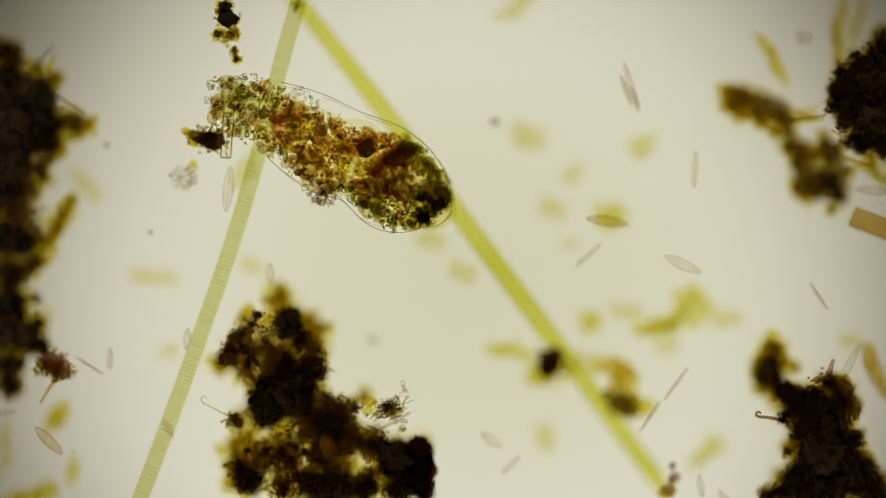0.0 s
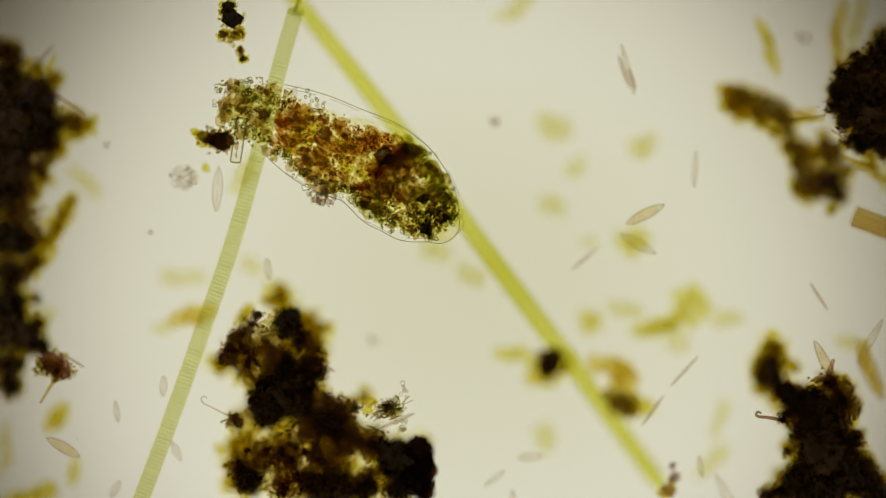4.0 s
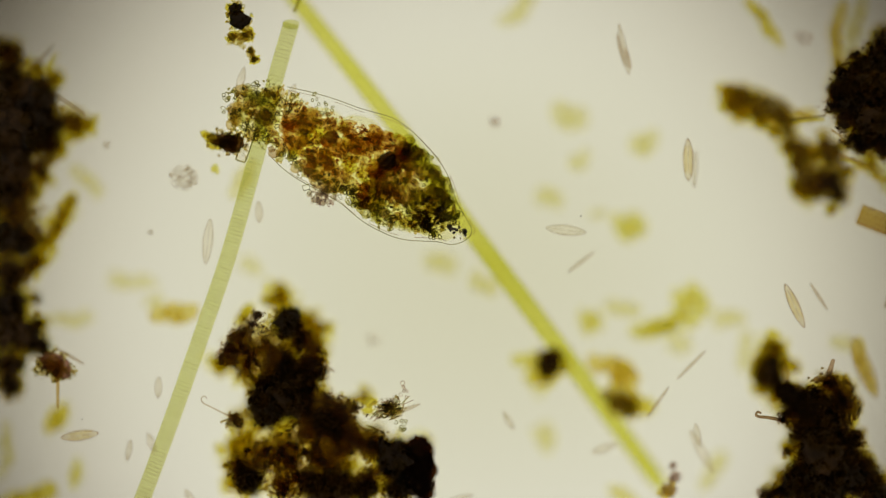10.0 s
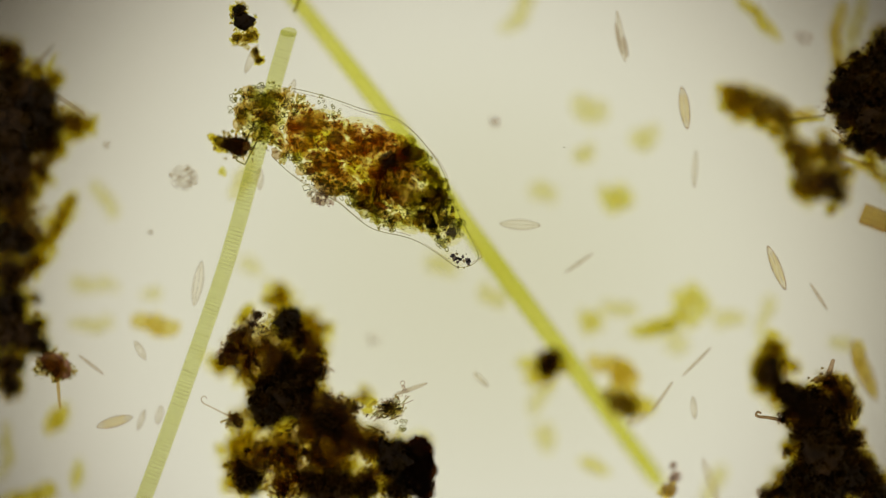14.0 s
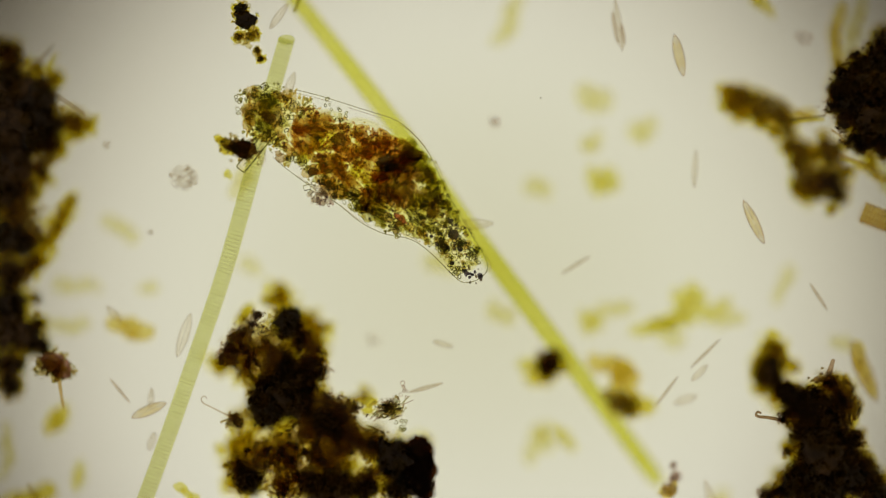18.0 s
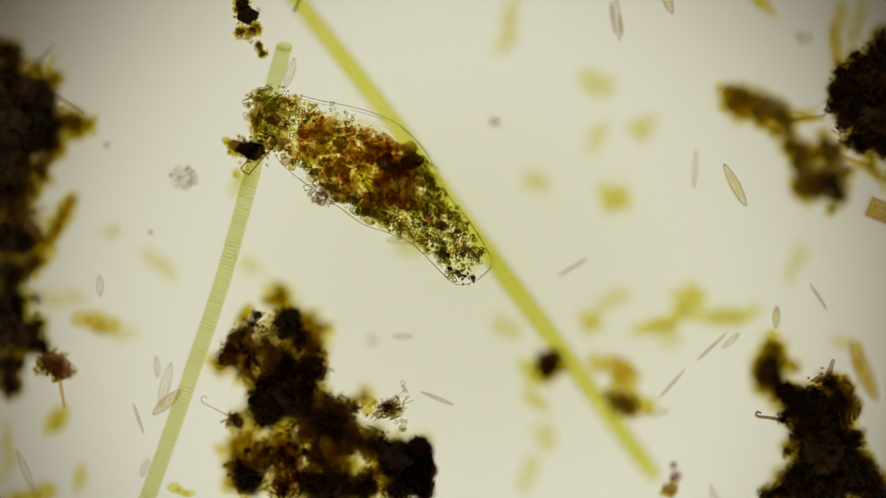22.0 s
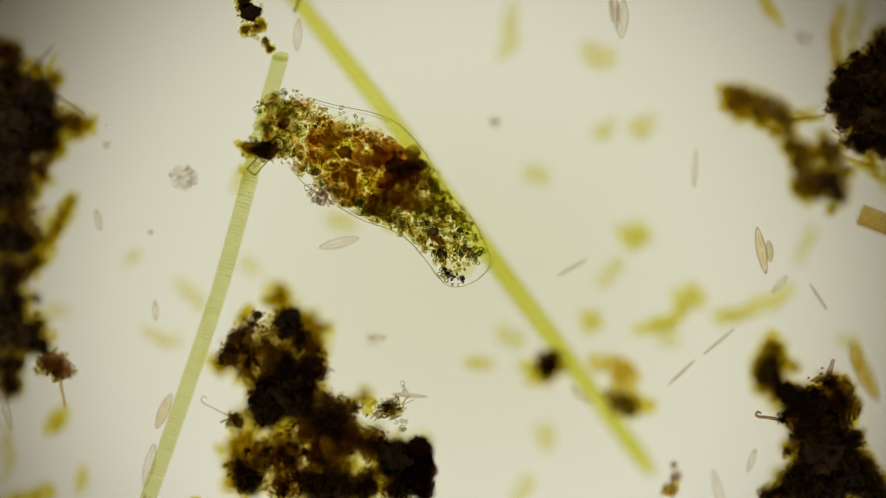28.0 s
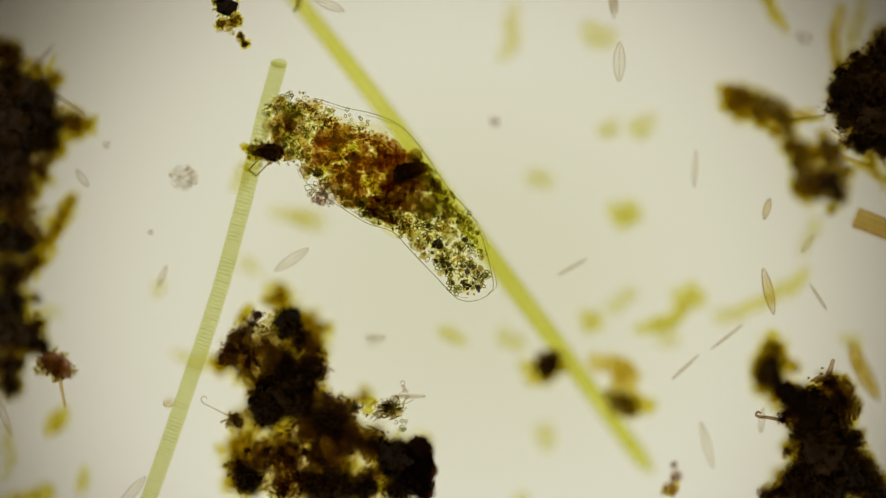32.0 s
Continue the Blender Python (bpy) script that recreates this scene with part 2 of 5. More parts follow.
def ring(inner, outer, thick, sides=96):
    verts, faces = [], []
    prof = ((inner, -0.002 * K), (inner + 0.006 * K, thick), (outer, thick), (outer, -thick), (inner + 0.006 * K, -thick), (inner, -0.004 * K))
    n = len(prof)
    for k in range(sides):
        w = 2 * math.pi * k / sides
        verts += [(r * math.cos(w), r * math.sin(w), z) for r, z in prof]
    for k in range(sides):
        j = (k + 1) % sides
        faces += [(k * n + i, k * n + (i + 1) % n, j * n + (i + 1) % n, j * n + i) for i in range(n)]
    return verts, faces


# Opens wider than the view; the dark corners are painted into the lamp's emission.
diaphragm = placed("field_diaphragm", mesh_of("field_diaphragm", *ring(0.36 * K, 0.72 * K, 0.012 * K), METAL), at=pose(0.006 * K, -0.035 * K, -0.32 * K))
tagged(diaphragm, "black metal ring of the condenser's field diaphragm", "diaphragm", kind="structure")


def disc(r, sides=96):
    v = [(r * math.cos(2 * math.pi * k / sides), r * math.sin(2 * math.pi * k / sides), z) for z in (0, -0.02 * K) for k in range(sides)]
    f = [tuple(range(sides)), tuple(range(2 * sides - 1, sides - 1, -1))]
    f += [(k, sides + k, sides + (k + 1) % sides, (k + 1) % sides) for k in range(sides)]
    return v, f


lamp = placed("illuminator", mesh_of("illuminator", *disc(0.62 * K), GLOW), at=pose(0, 0, -0.35 * K))
tagged(lamp, "round glowing warm white microscope lamp under the slide", "lamp", kind="structure")


# ---- green filaments ----
def bow(v):
    return 531.4 - 0.252 * v - 0.0000772 * v * v - 4 * math.exp(-((v - 100) / 90) ** 2) + 3 * math.exp(-((v - 420) / 120) ** 2)


def striped_filament():
    rng = np.random.default_rng(3)
    home = spot(bow(450), 450, FOCUS - 8)
    thing = new("algal_filament")
    tagged(thing, "long pale green cross-striped filament, gently bent", "alga")
    step, r = 6.9, 14.8
    prof = [(-0.5, 0.90), (-0.30, 1.0), (0.30, 1.0), (0.5, 0.90)]
    verts, faces = [], []
    sides = 14
    for a, q in prof:
        verts += [(r * q * U * math.cos(2 * math.pi * k / sides), a * step * U, r * q * U * math.sin(2 * math.pi * k / sides)) for k in range(sides)]
    for i in range(3):
        faces += [(i * sides + k, i * sides + (k + 1) % sides, (i + 1) * sides + (k + 1) % sides, (i + 1) * sides + k) for k in range(sides)]
    cell = mesh_of("cell", verts, faces, GREEN, True)
    wall_v, wall_f = [], []
    v, i = 8.0, 0
    while v < 1010:
        slope = bow(v + 0.5) - bow(v - 0.5)
        p = spot(bow(v), v, FOCUS - 8) - home
        dirn = Vector((slope, -1, 0)).normalized()
        turn = math.degrees(math.atan2(dirn.x, -dirn.y))
        placed("cell", cell, thing, pose(*p, 0, rng.uniform(0, 90), turn))
        q = p + dirn * (step * 0.5 * U)
        tv, tf = tube([q - dirn * 0.8 * U, q + dirn * 0.8 * U], [r * 0.93 * U] * 2, 14)
        wall_f += [[a + len(wall_v) for a in f] for f in tf]
        wall_v += tv
        v += step / math.hypot(1, slope)
        i += 1
    tagged(placed("septa", mesh_of("septa", wall_v, wall_f, SEPTUM), thing), kind="stuff")
    tv, tf = lumpy(3, 15, 9, 15, 0.05, 4)
    placed("tip_cell", mesh_of("tip_cell", tv, tf, GREEN, True), thing, Matrix.Translation(spot(bow(6), 6, FOCUS - 8) - home))
    rows = []
    for t, s, a, u in ((0, 0, 0, 404.5), (6, 22, 0.1, 398), (9, 34, 0.15, 394), (12, 45, 0.2, 391), (17, 62, 0.3, 387), (20, 72, 0.4, 385), (25, 88, 0.6, 381), (28, 96, 0.6, 378), (32, 108, 0.6, 375)):
        rows.append((t, u, 450 + s, a))
    flow(thing, rows, FOCUS - 8)
    return thing


def lime_filament():
    thing = new("algal_filament")
    tagged(thing, "thick yellow-green filament without stripes under the amoeba", "alga")
    home = spot(850, 430, 40)
    pts, rad = [], []
    n = 60
    for i in range(n + 1):
        k = i / n
        u = 482 + 714 * k + 10 * math.sin(k * 3.14) - 14 / (1 + math.exp(-(k - 0.40) / 0.045))
        v = -52 + 928 * k
        pts.append(spot(u, v, 24 + 18 * math.sin(k * 3.14) - 18 * k ** 3) - home)
        w = 14 + 2.2 * math.sin(k * 3.14) + 0.8 * math.exp(-((k - 0.66) / 0.18) ** 2)
        end = min(1, math.sqrt(max(0.02, 1 - (1 - min(1, (1 - k) * n / 2.5)) ** 2)))
        rad.append(w * end * U)
    for i in range(0, n, 3):
        tv, tf = tube(pts[i:i + 4], rad[i:i + 4], 20, i + 3 >= n)
        placed("cell", mesh_of("cell", tv, tf, LIME, True), thing)
    # Lilac lens fringe along both edges, put into a faintly tinted outer tube.
    for i in range(0, n, 12):
        tv, tf = tube(pts[i:i + 13], [q + 6.5 * U for q in rad[i:i + 13]], 16, False)
        placed("colour_fringe", mesh_of("colour_fringe", tv, tf, LILAC_FRINGE, True), thing)
    dx, dy = 0.592, 0.806
    rows = [(t, 850 - dx * s, 430 - dy * s, 0) for t, s in ((0, 0), (6, 2), (13, 8), (19, 18), (23, 30), (28, 40), (32, 46))]
    flow(thing, rows, 40)
    return thing


striped_filament()
lime_filament()


# ---- the amoeba ----
# Its outline as a ladder of ten rungs from tail to front, each from the upper to the lower edge, at the times of its slow crawl.
SHAPES = []


def crawl(t, *rungs):
    SHAPES.append((t, np.array(rungs, float).reshape(-1, 2, 2)))


crawl(0, 375, 140, 375, 235, 440, 135, 420, 250, 515, 150, 468, 275, 580, 170, 510, 312, 640, 200, 560, 343, 705, 222, 605, 354, 755, 258, 640, 390, 785, 300, 675, 408, 799, 330, 715, 412, 797, 355, 755, 400)
crawl(3, 385, 145, 385, 240, 445, 140, 430, 255, 520, 152, 470, 278, 580, 168, 512, 315, 640, 195, 562, 345, 705, 222, 608, 355, 760, 262, 642, 390, 792, 305, 672, 405, 806, 345, 712, 427, 812, 390, 760, 428)
crawl(6, 395, 150, 400, 240, 452, 142, 440, 250, 525, 157, 475, 278, 585, 173, 512, 308, 642, 194, 555, 328, 705, 216, 600, 355, 762, 264, 635, 390, 793, 312, 672, 412, 810, 350, 715, 427, 813, 390, 765, 428)
crawl(9, 398, 160, 410, 245, 455, 145, 450, 255, 525, 157, 478, 278, 585, 173, 512, 308, 642, 194, 555, 332, 705, 214, 600, 357, 765, 268, 635, 388, 795, 315, 668, 408, 808, 355, 712, 425, 828, 398, 775, 427)
crawl(12, 410, 165, 415, 240, 462, 150, 455, 255, 530, 160, 480, 275, 590, 175, 512, 308, 645, 195, 555, 335, 708, 213, 598, 357, 762, 268, 632, 385, 793, 318, 665, 405, 803, 352, 712, 422, 842, 415, 795, 440)
crawl(14.4, 415, 165, 425, 240, 465, 150, 462, 255, 535, 160, 482, 278, 592, 176, 515, 308, 648, 196, 558, 338, 708, 212, 598, 358, 762, 268, 632, 387, 790, 318, 668, 410, 800, 355, 735, 424, 848, 455, 800, 472)
crawl(17, 420, 165, 440, 240, 468, 150, 470, 255, 540, 162, 484, 280, 595, 178, 518, 308, 650, 196, 560, 338, 710, 214, 600, 362, 760, 268, 635, 392, 783, 318, 678, 415, 802, 358, 738, 427, 857, 470, 808, 494)
crawl(20, 428, 170, 450, 250, 472, 152, 480, 262, 545, 168, 490, 282, 600, 182, 522, 310, 652, 198, 562, 338, 708, 222, 602, 365, 758, 275, 640, 394, 780, 325, 685, 414, 812, 375, 742, 432, 872, 455, 805, 492)
crawl(23, 440, 175, 460, 255, 478, 155, 485, 275, 548, 175, 495, 285, 602, 186, 525, 315, 655, 198, 562, 342, 710, 222, 600, 368, 760, 278, 640, 398, 783, 335, 690, 412, 825, 382, 735, 440, 867, 450, 788, 497)
crawl(25.5, 445, 180, 468, 265, 490, 160, 490, 280, 552, 172, 505, 290, 605, 188, 528, 318, 658, 199, 562, 342, 712, 222, 602, 368, 760, 280, 642, 398, 785, 338, 690, 410, 828, 378, 738, 442, 868, 452, 783, 495)
crawl(28, 455, 185, 478, 275, 500, 160, 498, 285, 560, 178, 515, 295, 610, 190, 532, 320, 660, 200, 565, 345, 712, 224, 605, 370, 762, 286, 648, 393, 790, 340, 692, 407, 832, 382, 733, 435, 867, 450, 780, 497)
crawl(30, 462, 188, 485, 275, 505, 162, 505, 288, 565, 178, 522, 297, 612, 191, 536, 321, 661, 201, 566, 345, 713, 225, 605, 369, 763, 288, 649, 395, 792, 339, 693, 408, 837, 388, 731, 440, 864, 470, 785, 502)
crawl(32, 470, 190, 495, 275, 510, 165, 510, 290, 570, 178, 530, 298, 615, 192, 540, 322, 662, 202, 568, 345, 714, 226, 605, 368, 764, 290, 650, 396, 795, 338, 695, 410, 845, 395, 728, 445, 874, 500, 800, 520)


def rung(r, s):
    """The upper and lower edge at place s along the ladder r, bent smoothly from rung to rung."""
    s = min(max(s, 0), len(r) - 1)
    i = min(int(s), len(r) - 2)
    k = s - i
    a, b, c, d = r[max(i - 1, 0)], r[i], r[i + 1], r[min(i + 2, len(r) - 1)]
    return 0.5 * (2 * b + (c - a) * k + (2 * a - 5 * b + 4 * c - d) * k * k + (3 * b - a - 3 * c + d) * k ** 3)


def inside(r, s, w):
    """The field point at s along the body and w across it, 1 at the upper edge and -1 at the lower."""
    e = rung(r, s)
    return e[0] * (1 + w) / 2 + e[1] * (1 - w) / 2


# how far the grains fill the clear front at the times of the crawl
FILL = (0.94, 0.92, 0.84, 0.82, 0.76, 0.80, 0.92, 1, 1, 1, 1, 1, 1)


def stream(s, w, drift=0.0, turn=0.0):
    """How a grain at s, w is carried along while the body crawls; drift: rungs it gains on the way."""
    rows, first = [], None
    for (t, r), fill in zip(SHAPES, FILL):
        q = s + drift * t / 32
        front = max(0, q - 6.9)
        q, x = q - front * (1 - fill), w + (1 - w) * min(1, front) * (1 - fill) * 0.9
        u, v = inside(r, q, x)
        a, b = inside(r, max(q - 0.5, 0), x), inside(r, min(q + 0.5, 9), x)
        lie = math.degrees(math.atan2(a[1] - b[1], b[0] - a[0]))
        first = lie if first is None else first
        rows.append((t, u, v, turn + lie - first))
    return rows


def rim_line(r):
    """The clear margin of the cell as an even chain: points and directions from the upper neck round the front to the lower neck."""
    top = [rung(r, 1.75 + 7.25 * i / 40)[0] for i in range(41)]
    low = [rung(r, 9 - 6.9 * i / 40)[1] for i in range(41)]
    a, b = top[-1], low[0]
    out = np.array((-(b - a)[1], (b - a)[0]))
    if out @ ((a + b) / 2 - r[8].mean(0)) < 0:
        out = -out
    da, db = top[-1] - top[-4], low[0] - low[3]
    cap, n = [], 14
    reach = np.linalg.norm(b - a) * 0.75
    da, db = da / np.linalg.norm(da) * 0.5 + out / np.linalg.norm(out), db / np.linalg.norm(db) * 0.5 + out / np.linalg.norm(out)
    p1, p2 = a + da / np.linalg.norm(da) * reach * 0.55, b + db / np.linalg.norm(db) * reach * 0.55
    for i in range(1, n):
        k = i / n
        cap.append(a * (1 - k) ** 3 + 3 * p1 * k * (1 - k) ** 2 + 3 * p2 * k * k * (1 - k) + b * k ** 3)
    line = np.array(top + cap + low)
    for _ in range(3):
        line[1:-1] = line[1:-1] * 0.5 + (line[:-2] + line[2:]) * 0.25
    return line


def amoeba():
    rng = np.random.default_rng(11)
    base = spot(640, 285, 0)
    thing = new("amoeba")
    thing.matrix_basis = Matrix.Translation(base)
    tagged(thing, "large transparent amoeba packed with rust-brown and olive food grains", "amoeba")

    # the clear body, and the fine outline of its skin in short stained pieces that slide along as it crawls
    for i, (s, w, a, b) in enumerate(((1.0, 0, 44, 46), (2.2, 0, 58, 52), (3.3, 0, 60, 62), (4.4, 0, 60, 70), (5.4, 0, 60, 74), (6.3, 0, 58, 74), (7.2, 0, 40, 54), (8.1, 0, 40, 40), (8.7, 0, 34, 32))):
        v, f = lumpy(3, a, b, min(a, b) * 0.6, 0.10, 80 + i, 0.9)
        flow(placed("clear_plasm", mesh_of("clear_plasm", v, f, PLASM, True), thing), stream(s, w, 0, -28), FOCUS - 16, base)
    count = 92
    chains = []
    for t, r in SHAPES:
        line = rim_line(r)
        run = np.concatenate(([0], np.cumsum(np.linalg.norm(np.diff(line, axis=0), axis=1))))
        at = (np.arange(count) + 0.5) / count * run[-1]
        p = np.stack([np.interp(at, run, line[:, k]) for k in (0, 1)], 1)
        d = np.stack([np.interp(at + 4, run, line[:, k]) - np.interp(at - 4, run, line[:, k]) for k in (0, 1)], 1)
        chains.append((t, p, np.degrees(np.unwrap(np.arctan2(-d[:, 1], d[:, 0]))), run[-1]))
    long = max(c[3] for c in chains) / count * 1.12
    # Stained tubes draw the dark lines that bent light gives the cell's edge.
    for part, mat, r, inset, h in (("skin", SKIN_LINE, 0.95, 0, 0), ("inner_outline", PALE_RIM, 0.7, 6, -3)):
        shape = mesh_of(part, *tube([Vector((x * long * U, 0, 0)) for x in (-0.5, -0.25, 0, 0.25, 0.5)], [q * r * U for q in (0.45, 0.9, 1, 0.9, 0.45)], 6), mat, True)
        for i in range(count):
            if inset and (i % 9 > 5):
                continue
            rows, last = [], None
            for t, p, turn, _ in chains:
                a = turn[i]
                while last is not None and a - last > 180:
                    a -= 360
                while last is not None and a - last < -180:
                    a += 360
                last = a
                rows.append((t, p[i][0] - inset * math.sin(radians(a)), p[i][1] - inset * math.cos(radians(a)) * -1, a))
            flow(placed(part, shape, thing), rows, FOCUS + h, base)

    # places evenly over the body
    cells, areas = [], []
    for i in range(90):
        for j in range(16):
            s, w = (i + 0.5) / 10, (j + 0.5) / 8 - 1
            size = 0
            for _, r in (SHAPES[1], SHAPES[7]):
                p, q = inside(r, s + 0.05, w) - inside(r, s - 0.05, w), inside(r, s, w + 0.06) - inside(r, s, w - 0.06)
                size += abs(p[0] * q[1] - p[1] * q[0])
            cells.append((s, w))
            areas.append(size)
    share = np.array(areas) / sum(areas)

    def places(n, want):
        out = []
        while len(out) < n:
            s, w = cells[int(rng.choice(len(cells), p=share))]
            s, w = s + rng.uniform(-0.05, 0.05), w + rng.uniform(-0.06, 0.06)
            if want(s, w):
                out.append((s, w))
        return out

    def gap(s, w):
        return math.hypot((s - 4.75) / 0.5, (w + 0.28) / 0.3) < 1

    def rust_zone(s, w):
        return 1.8 < s < 5.5 and -0.6 < w < (0.56 if s < 4.4 else 0.66) and not gap(s, w)

    def amber_zone(s, w):
        return 2.0 < s < 6.0 and -0.85 < w < 0.58

    def front_zone(s, w):
        return 5.3 < s < 8.6 and abs(w) < 0.84

    def rim_zone(s, w):
        return (1.9 < s < 8.9 and 0.6 < abs(w) < 0.88 and not (w > 0 and s < 5.4)) or (7.4 < s < 9 and abs(w) < 0.86)

    def upper_front(s, w):
        return 5.4 < s < 7.8 and 0.25 < w < 0.86

    def tail_zone(s, w):
        return s < 1.9 and abs(w) < 0.92

    def gain(s):
        return max(0, 1.15 * math.exp(-((s - 3.3) / 1.8) ** 2)) + rng.uniform(-0.1, 0.1)

    def balls(mat, n, want, size, high, long_=1.4):
        for s, w in places(n, want):
            r = rng.uniform(*size) * (0.6 if s > 8 else 0.8 if s > 7.4 else 1)
            mv, mf = lumpy(2 if r < 7 else 3, r * rng.uniform(1, long_), r, r * 0.6, 0.4, rng.uniform(0, 90), 2.0)
            flow(placed("food_ball", mesh_of("food_ball", mv, mf, mat, True), thing), stream(s, w, gain(s), rng.uniform(-70, 20)), FOCUS + rng.uniform(*high), base)

    def masses(name, mat, n, want, each, reach, size, high=(-8, 8), long_=1.4, flat=0.8, lay=None, jag=0.35, smooth=False, level=1):
        for s, w in places(n, want):
            k = 0.7 if s > 7.8 else 1
            ob = grains(name, rng, thing, mat, disc_region(reach * k, reach * 0.75 * k, 25), each, size, high, long_, flat, level, jag, smooth=smooth, lay=lay)
            flow(ob, stream(s, w, gain(s)), FOCUS, base)

    def rings(n, want, each, reach, size=(2.4, 4.6)):
        for s, w in places(n, want):
            k = 0.7 if s > 7.8 else 1
            flow(hoops("ringed_grain_mass", rng, thing, RING, disc_region(reach * k, reach * 0.75 * k, 25), each, size, (-6, 7)), stream(s, w, gain(s)), FOCUS, base)

    # soft half digested food below the focus
    balls(FOOD, 36, amber_zone, (8, 17), (-14, -2), 1.7)
    balls(RUSTY, 40, rust_zone, (6, 13), (-10, 1), 2.2)
    balls(MOSS, 36, front_zone, (7, 15), (-11, 1))
    balls(UMBRA, 18, lambda s, w: front_zone(s, w) and s < 7.2 and w < 0.6, (7, 14), (-13, -3))
    balls(UMBRA, 24, lambda s, w: front_zone(s, w) and s < 7.6, (4, 8), (-5, 4), 1.4)
    balls(MOSS, 26, upper_front, (6, 12), (-8, 0))
    balls(MOSS, 40, lambda s, w: 5.0 < s < 8.0 and 0.5 < w < 0.9, (3.5, 7), (-4, 5), 1.3)
    balls(RUSTY, 24, lambda s, w: 5.0 < s < 6.6 and -0.3 < w < 0.6, (4, 9), (-8, 3), 1.8)
    balls(MOSS, 22, lambda s, w: s > 8.1 and abs(w) < 0.9, (4.5, 8), (-4, 5), 1.3)
    balls(MOSS, 12, tail_zone, (7, 13), (-14, -6))
    balls(FOOD, 14, tail_zone, (6, 12), (-14, -4))
    balls(UMBRA, 10, tail_zone, (4, 8), (-4, 4))
    # crisp grains at the focus
    balls(RUSTY, 64, rust_zone, (3, 6.5), (-4, 6), 2.6)
    balls(MOSS, 46, lambda s, w: amber_zone(s, w) and not gap(s, w), (3, 6), (-4, 6), 1.4)
    balls(UMBRA, 18, rust_zone, (3, 6), (-4, 4), 1.6)
    balls(FOOD, 30, amber_zone, (3.5, 7), (-4, 6), 1.8)
    balls(YELLOW, 26, lambda s, w: amber_zone(s, w) and -0.6 < w < 0.2, (5, 12), (-14, -2), 1.6)
    balls(MOSS, 96, lambda s, w: front_zone(s, w) or rim_zone(s, w), (3.5, 7), (-4, 6), 1.2)
    balls(MOSS, 40, lambda s, w: s > 7.5 and abs(w) < 0.85, (4, 8), (-6, 6), 1.3)
    balls(FOOD, 24, lambda s, w: s > 7.4 and abs(w) < 0.8, (5, 10), (-10, 0), 1.3)
    balls(UMBRA, 12, lambda s, w: s > 7.4 and abs(w) < 0.8, (3.5, 7), (-4, 6), 1.3)
    balls(VIOLET, 9, lambda s, w: s > 8 and abs(w) < 0.7, (4, 8), (-3, 4))
    masses("rust_flake_mass", RUST, 34, rust_zone, 7, 20, (1.2, 2.4), (-9, 6), 4.0, 0.4, -24)
    masses("food_crumb_mass", RUST, 30, rust_zone, 9, 22, (1.5, 3.2), (-9, 6), 1.5, 0.7)
    masses("food_crumb_mass", PLUM, 12, lambda s, w: rust_zone(s, w) or front_zone(s, w), 5, 18, (1.4, 3.0), (-8, 5), 1.8, 0.7)
    masses("amber_flake_mass", AMBER, 42, amber_zone, 8, 22, (1.4, 3.2), (-8, 6), 1.8, 0.5)
    masses("amber_flake_mass", AMBER, 22, front_zone, 8, 20, (1.6, 3.6), (-8, 6), 2.0, 0.4)
    masses("olive_grain_mass", OLIVE, 34, front_zone, 9, 18, (1.5, 3.6), (-7, 6), 1.3, 0.9)
    masses("olive_grain_mass", OLIVE, 36, rim_zone, 8, 14, (1.5, 3.6), (-7, 6), 1.3, 0.9)
    masses("olive_grain_mass", OLIVE, 26, tail_zone, 8, 16, (1.5, 3.2), (-7, 6), 1.5, 0.9)
    masses("inky_grain_mass", INK, 14, lambda s, w: front_zone(s, w) or rim_zone(s, w), 2, 16, (2.6, 5.0), (-4, 5), 1.4, 0.9)
    masses("oil_drop_mass", DROP, 12, lambda s, w: rim_zone(s, w) or tail_zone(s, w), 6, 20, (1.8, 3.6), (0, 12), 1.15, 1.0, jag=0.05, smooth=True, level=2)
    rings(46, rim_zone, 6, 15)
    rings(26, front_zone, 5, 18)
    rings(8, lambda s, w: s > 8.2 and abs(w) < 0.85, 5, 20)
    rings(22, lambda s, w: 1.9 < s < 4.5 and abs(w) < 0.85 and (w < -0.3 or s < 2.8), 5, 18, (2.0, 3.8))
    rings(26, tail_zone, 6, 18, (2.2, 4.2))
    masses("amber_flake_mass", AMBER, 16, tail_zone, 7, 14, (1.6, 3.4), (-6, 6), 4.0, 0.5, 75)
